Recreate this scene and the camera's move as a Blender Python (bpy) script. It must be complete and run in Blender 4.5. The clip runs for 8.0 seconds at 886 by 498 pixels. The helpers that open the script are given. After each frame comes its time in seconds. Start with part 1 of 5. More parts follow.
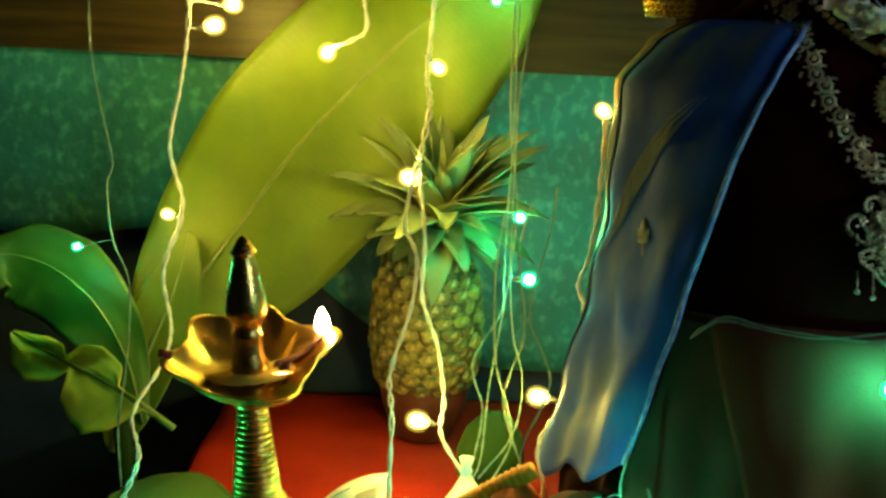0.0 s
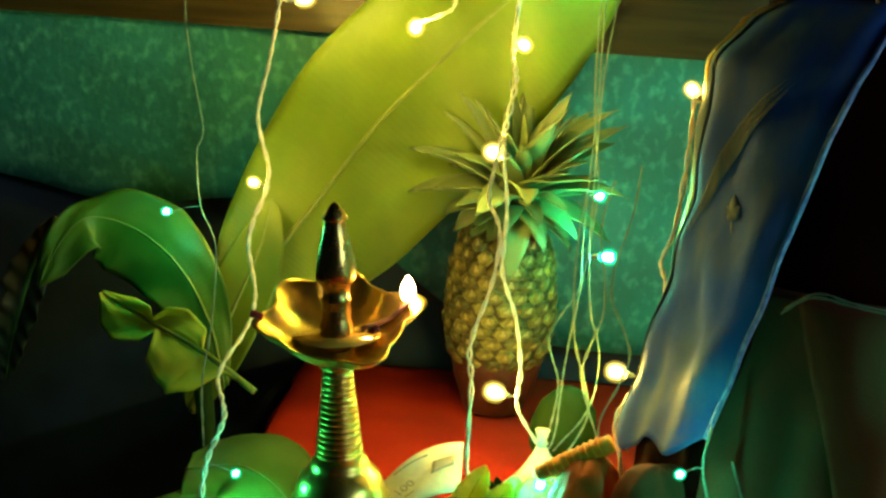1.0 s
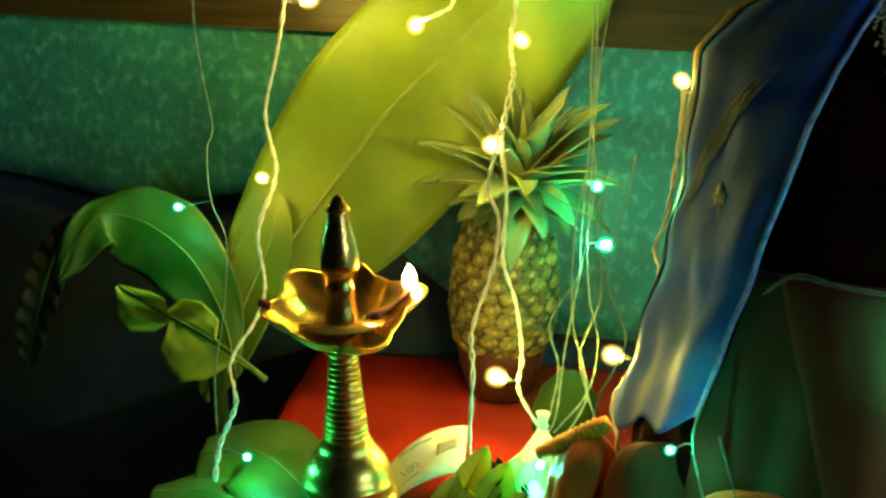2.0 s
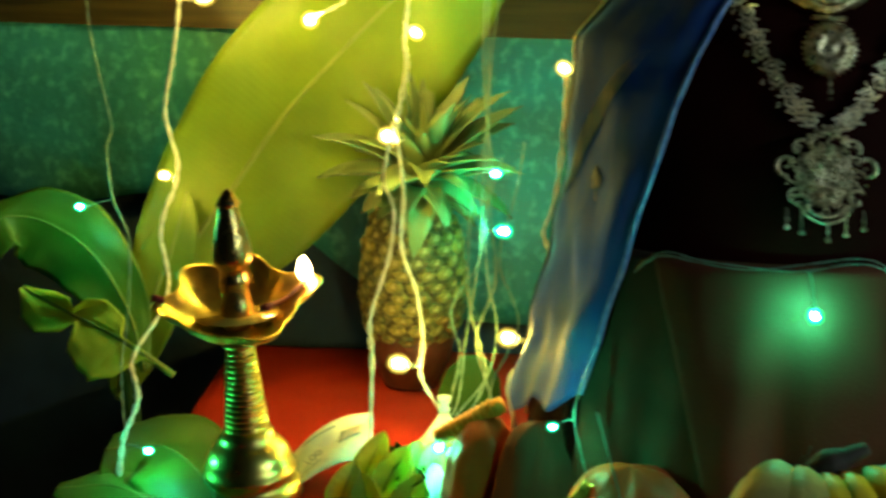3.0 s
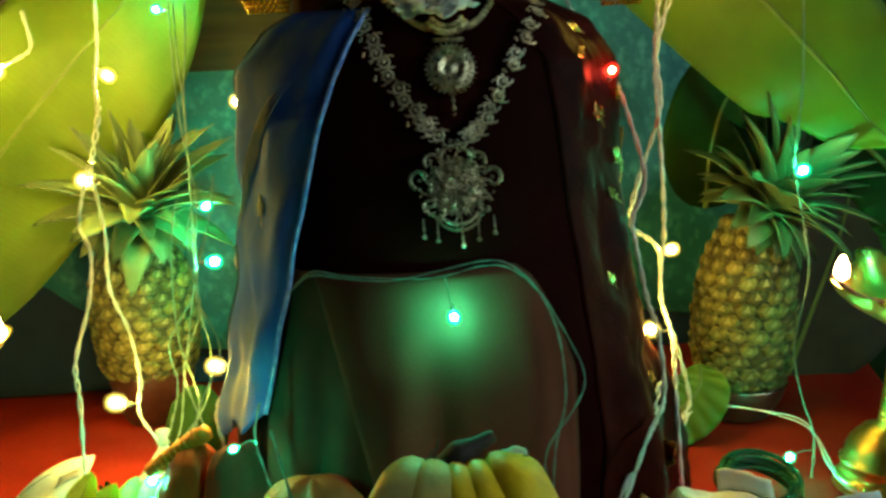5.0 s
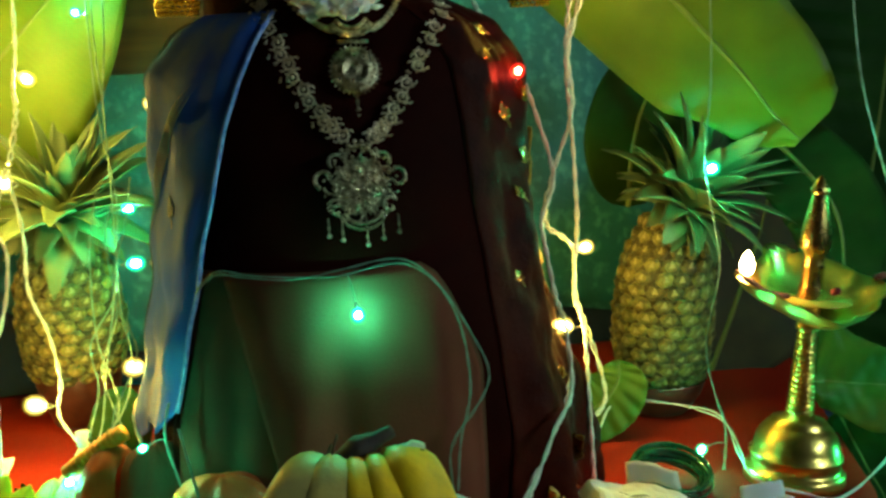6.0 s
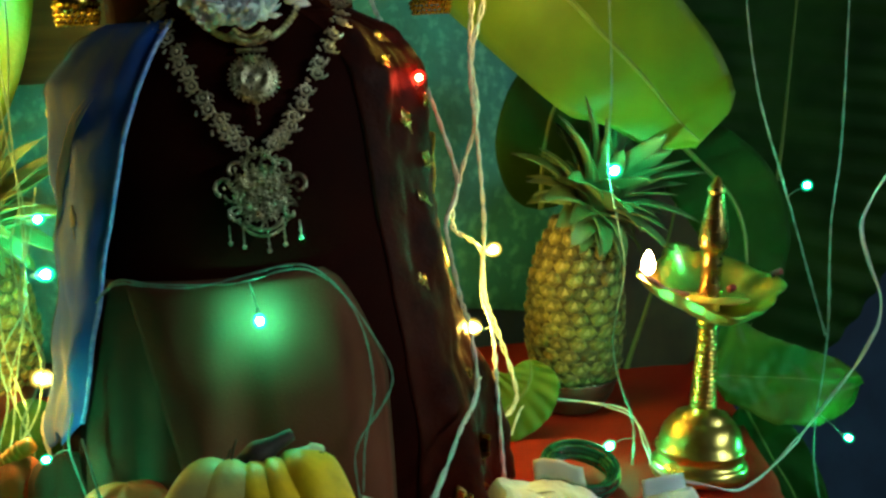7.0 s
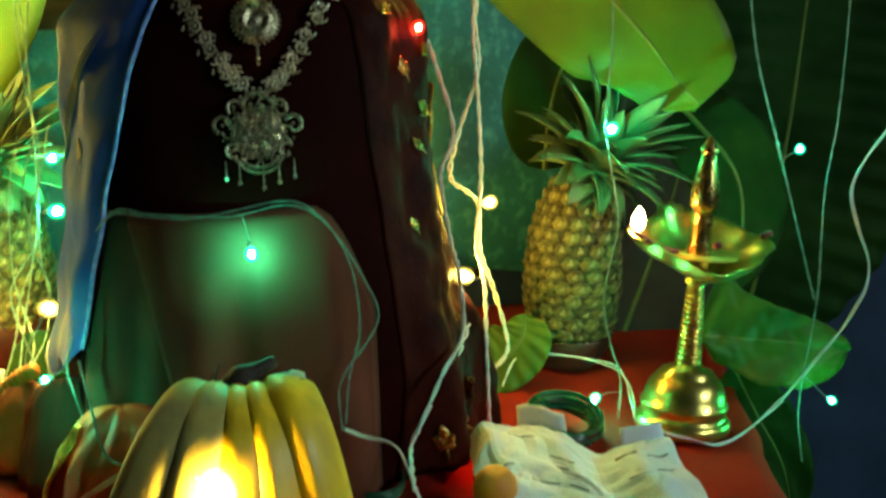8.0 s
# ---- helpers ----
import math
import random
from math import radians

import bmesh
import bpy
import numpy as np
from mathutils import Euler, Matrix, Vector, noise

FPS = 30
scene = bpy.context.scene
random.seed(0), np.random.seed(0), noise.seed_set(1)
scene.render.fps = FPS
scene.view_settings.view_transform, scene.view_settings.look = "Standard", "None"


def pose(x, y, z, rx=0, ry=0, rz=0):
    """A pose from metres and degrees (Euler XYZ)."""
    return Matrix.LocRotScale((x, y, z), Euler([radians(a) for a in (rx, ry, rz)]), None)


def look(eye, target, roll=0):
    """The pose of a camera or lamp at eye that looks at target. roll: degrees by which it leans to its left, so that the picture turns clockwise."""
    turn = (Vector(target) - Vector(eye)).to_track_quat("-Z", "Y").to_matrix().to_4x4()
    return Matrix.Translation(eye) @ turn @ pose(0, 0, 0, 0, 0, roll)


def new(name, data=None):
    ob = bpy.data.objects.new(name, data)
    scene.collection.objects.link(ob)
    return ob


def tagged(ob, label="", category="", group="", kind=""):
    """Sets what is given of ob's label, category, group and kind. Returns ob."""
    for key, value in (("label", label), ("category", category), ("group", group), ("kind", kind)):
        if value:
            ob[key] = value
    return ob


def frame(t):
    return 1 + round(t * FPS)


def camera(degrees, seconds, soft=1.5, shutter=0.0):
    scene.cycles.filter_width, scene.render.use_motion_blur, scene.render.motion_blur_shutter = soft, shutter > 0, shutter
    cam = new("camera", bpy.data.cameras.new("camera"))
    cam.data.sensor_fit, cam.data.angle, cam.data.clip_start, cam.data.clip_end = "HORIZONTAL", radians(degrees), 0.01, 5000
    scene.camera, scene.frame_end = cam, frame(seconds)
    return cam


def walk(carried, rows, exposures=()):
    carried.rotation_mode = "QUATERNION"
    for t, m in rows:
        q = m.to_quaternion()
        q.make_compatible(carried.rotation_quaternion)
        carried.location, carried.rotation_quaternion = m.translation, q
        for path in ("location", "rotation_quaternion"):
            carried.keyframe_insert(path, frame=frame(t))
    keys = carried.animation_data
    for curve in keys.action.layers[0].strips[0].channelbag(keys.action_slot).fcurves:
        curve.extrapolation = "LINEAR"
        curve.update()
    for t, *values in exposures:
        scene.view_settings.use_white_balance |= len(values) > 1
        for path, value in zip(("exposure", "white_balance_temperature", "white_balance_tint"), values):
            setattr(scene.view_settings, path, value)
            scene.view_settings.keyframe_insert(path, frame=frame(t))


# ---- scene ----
cam = camera(45.0, 8.0, soft=2.7, shutter=0.5)
PATH = [
    (0.0, (-0.0309, -0.072, 1.124), (-0.003, 1.891, 0.739), 2.88),
    (0.5, (-0.0446, -0.081, 1.119), (-0.0605, 1.877, 0.7149), 3.88),
    (1.0, (-0.0601, -0.088, 1.1109), (-0.1187, 1.868, 0.7018), 4.18),
    (2.5, (-0.0202, -0.131, 1.1137), (-0.12, 1.822, 0.6917), 2.88),
    (3.0, (0.0109, -0.136, 1.1139), (-0.0026, 1.818, 0.6899), 1.79),
    (3.5, (0.0437, -0.148, 1.1172), (0.1664, 1.8, 0.6827), -0.11),
    (4.0, (0.0852, -0.145, 1.1261), (0.2654, 1.804, 0.7137), -0.92),
    (4.5, (0.1233, -0.164, 1.1268), (0.3446, 1.78, 0.7142), -1.43),
    (4.7, (0.1352, -0.171, 1.1286), (0.3699, 1.774, 0.725), -1.94),
    (6.0, (0.1945, -0.199, 1.1257), (0.51, 1.735, 0.7278), -2.56),
    (6.5, (0.2084, -0.204, 1.1277), (0.5806, 1.719, 0.7227), -2.68),
    (7.0, (0.2236, -0.217, 1.1258), (0.6431, 1.699, 0.7321), -3.00),
    (7.5, (0.2429, -0.235, 1.1221), (0.6361, 1.687, 0.7316), -2.69),
    (8.0, (0.2503, -0.253, 1.1026), (0.6071, 1.667, 0.6734), -1.16),
]
walk(cam, [(t, look(eye, target, roll)) for t, eye, target, roll in PATH],
     exposures=[(0.0, 0.18), (1.0, 0.28), (2.5, 0.30), (4.5, 0.40), (6.5, 0.66), (8.0, 0.76)])

# ---------------------------------------------------------------- world, light
world = bpy.data.worlds.new("night_room")
scene.world = world
world.use_nodes = True
world.node_tree.nodes["Background"].inputs[0].default_value = (0.10, 0.13, 0.16, 1)
world.node_tree.nodes["Background"].inputs[1].default_value = 0.045
TABLE = 0.715
WALL = 1.13
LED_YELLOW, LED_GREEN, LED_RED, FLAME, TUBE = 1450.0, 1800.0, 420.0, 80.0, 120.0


# ---------------------------------------------------------------- materials
def mat(name, a, b=None, scale=30.0, rough=0.5, metal=0.0, bump=0.0, bump_scale=200.0, sheen=0.0, coat=0.0,
        trans=0.0, stretch=(1, 1, 1), vary=0.0, contrast=(0.35, 0.65), subsurface=0.0, detail=6.0, spec=0.5, patch=None):
    """A surface whose colour runs between a and b over a noise, with fine relief."""
    m = bpy.data.materials.new(name)
    m.use_nodes = True
    n, l = m.node_tree.nodes, m.node_tree.links
    p = n["Principled BSDF"]
    p.inputs["Roughness"].default_value, p.inputs["Metallic"].default_value = rough, metal
    p.inputs["Coat Weight"].default_value, p.inputs["Transmission Weight"].default_value = coat, trans
    p.inputs["Specular IOR Level"].default_value = spec
    p.inputs["Sheen Weight"].default_value = sheen
    p.inputs["Subsurface Weight"].default_value = subsurface
    p.inputs["Subsurface Scale"].default_value = 0.004
    b = b or tuple(0.7 * c for c in a)
    co, mp, no, ra = n.new("ShaderNodeTexCoord"), n.new("ShaderNodeMapping"), n.new("ShaderNodeTexNoise"), n.new("ShaderNodeValToRGB")
    mp.inputs["Scale"].default_value = stretch
    no.inputs["Scale"].default_value, no.inputs["Detail"].default_value = scale, detail
    ra.color_ramp.elements[0].position, ra.color_ramp.elements[1].position = contrast
    ra.color_ramp.elements[0].color, ra.color_ramp.elements[1].color = (*a, 1), (*b, 1)
    l.new(co.outputs["Object"], mp.inputs[0])
    l.new(mp.outputs[0], no.inputs["Vector"])
    l.new(no.outputs["Fac"], ra.inputs[0])
    colour = ra.outputs[0]
    if vary:
        info, hue, mul = n.new("ShaderNodeObjectInfo"), n.new("ShaderNodeHueSaturation"), n.new("ShaderNodeMapRange")
        mul.inputs["To Min"].default_value, mul.inputs["To Max"].default_value = 1 - vary, 1 + vary
        l.new(info.outputs["Random"], mul.inputs[0])
        l.new(mul.outputs[0], hue.inputs["Value"])
        l.new(colour, hue.inputs["Color"])
        colour = hue.outputs[0]
    if patch:
        # broad uneven fading over the fine grain
        pn, pr, pm = n.new("ShaderNodeTexNoise"), n.new("ShaderNodeMapRange"), n.new("ShaderNodeHueSaturation")
        pn.inputs["Scale"].default_value, pn.inputs["Detail"].default_value = patch[0], 3
        pr.inputs["From Min"].default_value, pr.inputs["From Max"].default_value = 0.3, 0.7
        pr.inputs["To Min"].default_value, pr.inputs["To Max"].default_value = 1 - patch[1], 1 + patch[1] * 0.5
        l.new(co.outputs["Object"], pn.inputs["Vector"])
        l.new(pn.outputs["Fac"], pr.inputs[0])
        l.new(pr.outputs[0], pm.inputs["Value"])
        l.new(colour, pm.inputs["Color"])
        colour = pm.outputs[0]
    l.new(colour, p.inputs["Base Color"])
    rr = n.new("ShaderNodeMapRange")
    rr.inputs["To Min"].default_value, rr.inputs["To Max"].default_value = max(0.02, rough * 0.75), min(1, rough * 1.3)
    l.new(no.outputs["Fac"], rr.inputs[0])
    l.new(rr.outputs[0], p.inputs["Roughness"])
    if bump:
        bn, bp = n.new("ShaderNodeTexNoise"), n.new("ShaderNodeBump")
        bn.inputs["Scale"].default_value, bn.inputs["Detail"].default_value = bump_scale, 4
        bp.inputs["Strength"].default_value, bp.inputs["Distance"].default_value = bump, 0.002
        l.new(mp.outputs[0], bn.inputs["Vector"])
        l.new(bn.outputs["Fac"], bp.inputs["Height"])
        l.new(bp.outputs[0], p.inputs["Normal"])
    return m


def glow(name, colour, strength):
    m = bpy.data.materials.new(name)
    m.use_nodes = True
    p = m.node_tree.nodes["Principled BSDF"]
    p.inputs["Base Color"].default_value = (*colour, 1)
    p.inputs["Emission Color"].default_value = (*colour, 1)
    p.inputs["Emission Strength"].default_value = strength
    return m


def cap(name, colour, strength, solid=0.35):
    """Tinted clear bulb shell; its own emission imitates the halo round the core."""
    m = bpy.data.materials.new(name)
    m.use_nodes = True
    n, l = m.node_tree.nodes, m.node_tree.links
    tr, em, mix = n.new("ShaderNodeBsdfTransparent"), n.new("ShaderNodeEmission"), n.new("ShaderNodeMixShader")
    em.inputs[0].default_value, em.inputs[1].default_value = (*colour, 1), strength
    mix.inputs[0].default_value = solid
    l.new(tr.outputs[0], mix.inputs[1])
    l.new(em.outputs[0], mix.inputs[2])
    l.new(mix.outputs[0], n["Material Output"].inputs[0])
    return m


def leaf_mat(name, a, b, rough=0.5, through_light=0.22, spec=0.4):
    """Waxy leaf: fine veins across the width (u along the rib in UV x), see-through glow by translucence."""
    m = mat(name, a, b, scale=14, rough=rough, bump=0.1, bump_scale=90, spec=spec, patch=(9.0, 0.35))
    n, l = m.node_tree.nodes, m.node_tree.links
    p, out = n["Principled BSDF"], n["Material Output"]
    uv, wave, bp = n.new("ShaderNodeUVMap"), n.new("ShaderNodeTexWave"), n.new("ShaderNodeBump")
    wave.inputs["Scale"].default_value, wave.inputs["Distortion"].default_value = 6.5, 1.6
    wave.inputs["Detail"].default_value = 3.0
    bp.inputs["Strength"].default_value, bp.inputs["Distance"].default_value = 0.09, 0.0012
    l.new(uv.outputs[0], wave.inputs["Vector"])
    l.new(wave.outputs["Fac"], bp.inputs["Height"])
    l.new(bp.outputs[0], p.inputs["Normal"])
    tr, mix = n.new("ShaderNodeBsdfTranslucent"), n.new("ShaderNodeMixShader")
    tr.inputs[0].default_value = (min(1, a[0] * 1.5), min(1, a[1] * 1.5), a[2], 1)
    mix.inputs[0].default_value = through_light
    l.new(p.outputs[0], mix.inputs[1])
    l.new(tr.outputs[0], mix.inputs[2])
    l.new(mix.outputs[0], out.inputs[0])
    return m


M = {
    "wall": mat("teal_mottled_paint", (0.030, 0.23, 0.235), (0.10, 0.44, 0.42), scale=80, rough=0.45, bump=0.8, bump_scale=95, contrast=(0.50, 0.72), detail=12, stretch=(1.0, 1.0, 0.8), patch=(7.0, 0.45)),
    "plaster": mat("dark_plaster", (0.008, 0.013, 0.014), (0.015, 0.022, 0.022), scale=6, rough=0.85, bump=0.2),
    "wall_low": mat("unlit_blue_grey_wall", (0.012, 0.027, 0.066), (0.023, 0.046, 0.100), scale=16, rough=0.7, bump=0.4, bump_scale=60),
    "wood": mat("dark_polished_wood", (0.026, 0.018, 0.006), (0.066, 0.045, 0.013), scale=9, rough=0.35, bump=0.15, stretch=(0.6, 6, 9)),
    "floor": mat("grey_floor", (0.035, 0.045, 0.042), (0.06, 0.07, 0.066), scale=8, rough=0.5),
    "red": mat("red_cloth", (0.29, 0.014, 0.006), (0.37, 0.024, 0.009), scale=12, rough=0.85, spec=0.08, bump=0.35, bump_scale=700),
    "maroon": mat("maroon_silk", (0.015, 0.0020, 0.0013), (0.023, 0.0031, 0.0019), scale=18, spec=0.02, rough=0.6, bump=0.2, bump_scale=500),
    "skirt": mat("rust_brown_silk", (0.125, 0.060, 0.034), (0.085, 0.044, 0.025), scale=14, spec=0.06, rough=0.8, bump=0.2, bump_scale=500),
    "skirt_fold": mat("rust_red_silk", (0.170, 0.052, 0.030), (0.110, 0.038, 0.022), scale=10, spec=0.06, rough=0.8, bump=0.2, bump_scale=500),
    "maroon2": mat("dark_maroon_brocade", (0.020, 0.003, 0.0018), (0.058, 0.009, 0.0045), scale=25, spec=0.05, rough=0.5, bump=0.3, bump_scale=260),
    "blue": mat("blue_satin", (0.030, 0.125, 0.56), (0.13, 0.22, 0.38), scale=11, rough=0.62, spec=0.22, bump=0.25, bump_scale=300, stretch=(3, 3, 1.1), contrast=(0.46, 0.78), patch=(14.0, 0.25)),
    "blue_edge": mat("pale_blue_piping", (0.10, 0.20, 0.62), (0.30, 0.42, 0.8), scale=160, rough=0.35),
    "silk": mat("beige_zari_silk", (0.14, 0.14, 0.105), (0.05, 0.10, 0.18), scale=20, rough=0.65, spec=0.15, bump=0.3, bump_scale=500, stretch=(3, 3, 0.9), patch=(12.0, 0.3)),
    "band": mat("pale_woven_silk", (0.30, 0.31, 0.26), (0.10, 0.17, 0.26), scale=42, rough=0.6, spec=0.2, bump=0.4, bump_scale=400, stretch=(3, 3, 0.7), contrast=(0.38, 0.66)),
    "zari": mat("gold_zari", (0.75, 0.46, 0.08), (0.38, 0.20, 0.03), scale=180, rough=0.35, metal=0.7, bump=0.4, bump_scale=500),
    "orange": mat("orange_silk", (0.72, 0.13, 0.020), (0.50, 0.075, 0.013), scale=24, rough=0.5, bump=0.25, bump_scale=600),
    "orange_bright": mat("orange_pleats", (0.80, 0.30, 0.02), (0.62, 0.20, 0.015), scale=40, rough=0.5, bump=0.25, bump_scale=600),
    "brass": mat("polished_brass", (0.86, 0.65, 0.17), (0.70, 0.48, 0.11), scale=30, rough=0.29, metal=1.0, bump=0.02, bump_scale=60, patch=(50.0, 0.25)),
    "brass_dull": mat("tarnished_brass", (0.66, 0.43, 0.13), (0.40, 0.24, 0.07), scale=40, rough=0.27, metal=1.0, bump=0.03, bump_scale=120),
    "steel": mat("worn_steel", (0.55, 0.50, 0.40), (0.35, 0.30, 0.22), scale=40, rough=0.25, metal=1.0),
    "copper": mat("dark_copper_bowl", (0.17, 0.06, 0.04), (0.10, 0.035, 0.025), scale=30, rough=0.4, metal=0.6),
    "gold": mat("antique_gold", (0.96, 0.86, 0.64), (0.70, 0.58, 0.36), scale=160, rough=0.30, metal=1.0, bump=0.3, bump_scale=400),
    "gold_old": mat("oxidised_silver_gold", (0.95, 0.82, 0.54), (0.22, 0.17, 0.09), scale=230, rough=0.28, metal=1.0, bump=0.4, bump_scale=500),
    "gold_bright": mat("bright_gold", (0.95, 0.60, 0.08), (0.60, 0.32, 0.03), scale=200, rough=0.25, metal=1.0, bump=0.3, bump_scale=300),
    "petal": mat("white_petal", (0.88, 0.90, 0.88), (0.78, 0.82, 0.80), scale=60, rough=0.5, subsurface=0.2),
    "petal_orange": mat("orange_petal", (0.70, 0.16, 0.07), (0.5, 0.09, 0.04), scale=60, rough=0.5),
    "leaf": leaf_mat("banana_leaf", (0.15, 0.22, 0.012), (0.095, 0.16, 0.012)),
    "leaf_mid": leaf_mat("mid_green_leaf", (0.075, 0.15, 0.012), (0.050, 0.11, 0.010)),
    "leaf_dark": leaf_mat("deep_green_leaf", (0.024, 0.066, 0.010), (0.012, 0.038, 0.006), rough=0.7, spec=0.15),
    "leaf_young": leaf_mat("pale_young_leaf", (0.44, 0.48, 0.05), (0.24, 0.32, 0.03), through_light=0.3),
    "leaf_pale": leaf_mat("yellowing_leaf", (0.55, 0.56, 0.12), (0.34, 0.42, 0.07), through_light=0.45),
    "rib": mat("leaf_rib", (0.16, 0.20, 0.035), (0.11, 0.15, 0.025), scale=40, rough=0.45),
    # dry leaf and fibres, also the shade put in behind the slender lamp
    "leaf_dry": mat("dry_and_shaded_leaf", (0.030, 0.024, 0.011), (0.055, 0.045, 0.018), scale=30, rough=0.7),
    "pine": mat("pineapple_rind", (0.20, 0.155, 0.030), (0.075, 0.062, 0.015), scale=110, rough=0.55, bump=0.8, bump_scale=320, vary=0.5),
    "pine_gap": mat("pineapple_furrow", (0.045, 0.035, 0.012), (0.08, 0.06, 0.018), scale=60, rough=0.8),
    "pine_spine": mat("pineapple_spine", (0.42, 0.33, 0.14), (0.22, 0.16, 0.06), scale=60, rough=0.6),
    "crown": mat("pineapple_crown", (0.150, 0.185, 0.075), (0.085, 0.125, 0.045), scale=30, rough=0.45, bump=0.15, bump_scale=200, vary=0.25, stretch=(1, 1, 0.3)),
    "banana": mat("ripe_banana", (0.95, 0.60, 0.012), (0.74, 0.42, 0.020), scale=22, rough=0.45, bump=0.2, bump_scale=90, vary=0.12, stretch=(3, 3, 0.5), contrast=(0.45, 0.80), patch=(24.0, 0.2)),
    "banana_green": mat("green_banana", (0.44, 0.36, 0.11), (0.56, 0.45, 0.11), scale=22, rough=0.5, bump=0.2, bump_scale=90, stretch=(3, 3, 0.5), patch=(24.0, 0.25)),
    "stalk": mat("banana_stalk", (0.045, 0.028, 0.018), (0.020, 0.013, 0.010), scale=60, rough=0.7, bump=0.4),
    "bruise": mat("bruised_banana_skin", (0.55, 0.58, 0.42), (0.34, 0.36, 0.22), scale=60, rough=0.6, bump=0.2),
    "bangle": mat("dark_green_glass", (0.006, 0.06, 0.03), (0.012, 0.10, 0.05), scale=50, rough=0.08, coat=1.0),
    "paper": mat("newsprint", (0.82, 0.85, 0.86), (0.70, 0.74, 0.76), scale=20, rough=0.9, bump=0.15, bump_scale=120),
    "ink": mat("ink", (0.20, 0.22, 0.24), (0.30, 0.32, 0.33), scale=90, rough=0.9),
    "note": mat("banknote_paper", (0.46, 0.46, 0.40), (0.34, 0.36, 0.38), scale=60, rough=0.8),
    "note_ink": mat("banknote_ink", (0.16, 0.17, 0.20), (0.22, 0.22, 0.24), scale=60, rough=0.8),
    "wire_white": mat("white_flex", (0.80, 0.79, 0.72), (0.66, 0.65, 0.58), scale=60, rough=0.45),
    "wire_green": mat("clear_green_flex", (0.13, 0.22, 0.17), (0.20, 0.30, 0.24), scale=60, rough=0.3, coat=0.4),
    "socket": mat("bulb_socket", (0.22, 0.24, 0.18), (0.15, 0.16, 0.12), scale=60, rough=0.4),
    "wick": mat("cotton_wick", (0.25, 0.12, 0.09), (0.05, 0.03, 0.03), scale=90, rough=0.9),
    "oil": mat("lamp_oil", (0.60, 0.40, 0.06), (0.46, 0.29, 0.04), scale=10, rough=0.05, coat=1.0),
    "tie": mat("red_thread", (0.25, 0.015, 0.012), (0.16, 0.01, 0.01), scale=80, rough=0.7),
    "film": mat("clear_plastic_bag", (0.75, 0.85, 0.78), (0.65, 0.78, 0.70), scale=30, rough=0.3, trans=0.45),
    "led_yellow": glow("lit_yellow_bulb", (1.0, 0.71, 0.10), LED_YELLOW),
    "led_green": glow("lit_green_bulb", (0.03, 1.0, 0.47), LED_GREEN),
    "led_red": glow("lit_red_bulb", (1.0, 0.06, 0.03), LED_RED),
    "cap_yellow": cap("yellow_halo_glass", (1.0, 0.84, 0.20), 5.5),
    "cap_green": cap("green_halo_glass", (0.02, 1.0, 0.42), 3.6),
    "cap_red": cap("red_halo_glass", (1.0, 0.03, 0.01), 3.0),
    # outer shells, there only to carry the imitated halo
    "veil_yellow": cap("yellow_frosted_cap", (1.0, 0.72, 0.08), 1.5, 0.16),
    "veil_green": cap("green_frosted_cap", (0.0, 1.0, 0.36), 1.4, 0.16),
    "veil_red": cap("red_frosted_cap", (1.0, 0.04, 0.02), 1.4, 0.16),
    "flame": glow("oil_flame", (1.0, 0.60, 0.22), FLAME),
    "tube": glow("fill_tube_glow", (0.68, 0.95, 0.95), TUBE),
}


# ---------------------------------------------------------------- mesh helpers
def link(name, bm, material, parent=None, label="", smooth=True):
    me = bpy.data.meshes.new(name)
    bmesh.ops.recalc_face_normals(bm, faces=bm.faces)
    bm.to_mesh(me)
    bm.free()
    for f in me.polygons:
        f.use_smooth = smooth
    for k in (material if isinstance(material, (list, tuple)) else [material]):
        me.materials.append(M[k])
    ob = new(name, me)
    if parent:
        ob.parent = parent
    if label:
        tagged(ob, label)
    return ob


def part(name, bm, material, parent, label="", smooth=True):
    return link(name, bm, material, parent, label, smooth)


def shared(name, mesh, parent, m):
    ob = new(name, mesh)
    ob.parent = parent
    ob.matrix_local = m
    return ob


def thing(name, at=(0, 0, 0), label="", category="", group="", kind="", m=None):
    ob = new(name)
    ob.empty_display_size = 0.02
    ob.matrix_world = m if m is not None else Matrix.Translation(at)
    return tagged(ob, label, category, group, kind)


def box(bm, x0, x1, y0, y1, z0, z1, bevel=0.0):
    r = bmesh.ops.create_cube(bm, size=1.0, matrix=Matrix.Translation(((x0 + x1) / 2, (y0 + y1) / 2, (z0 + z1) / 2)) @ Matrix.Diagonal((x1 - x0, y1 - y0, z1 - z0, 1)))
    if bevel:
        edges = list({e for v in r["verts"] for e in v.link_edges})
        bmesh.ops.bevel(bm, geom=edges, offset=bevel, segments=2, affect="EDGES")
    return bm


def lathe(profile, n=40, bm=None, wobble=None):
    """Turns a list of (radius, height) round z. wobble(angle, radius, height) gives another radius and height."""
    bm = bm or bmesh.new()
    rings = []
    for r, z in profile:
        ring = []
        for i in range(n):
            a = 2 * math.pi * i / n
            rr, zz = wobble(a, r, z) if wobble else (r, z)
            ring.append(bm.verts.new((rr * math.cos(a), rr * math.sin(a), zz)))
        rings.append(ring)
    for a, b in zip(rings, rings[1:]):
        for i in range(n):
            bm.faces.new((a[i], a[(i + 1) % n], b[(i + 1) % n], b[i]))
    bm.faces.new(rings[0][::-1])
    bm.faces.new(rings[-1])
    return bm


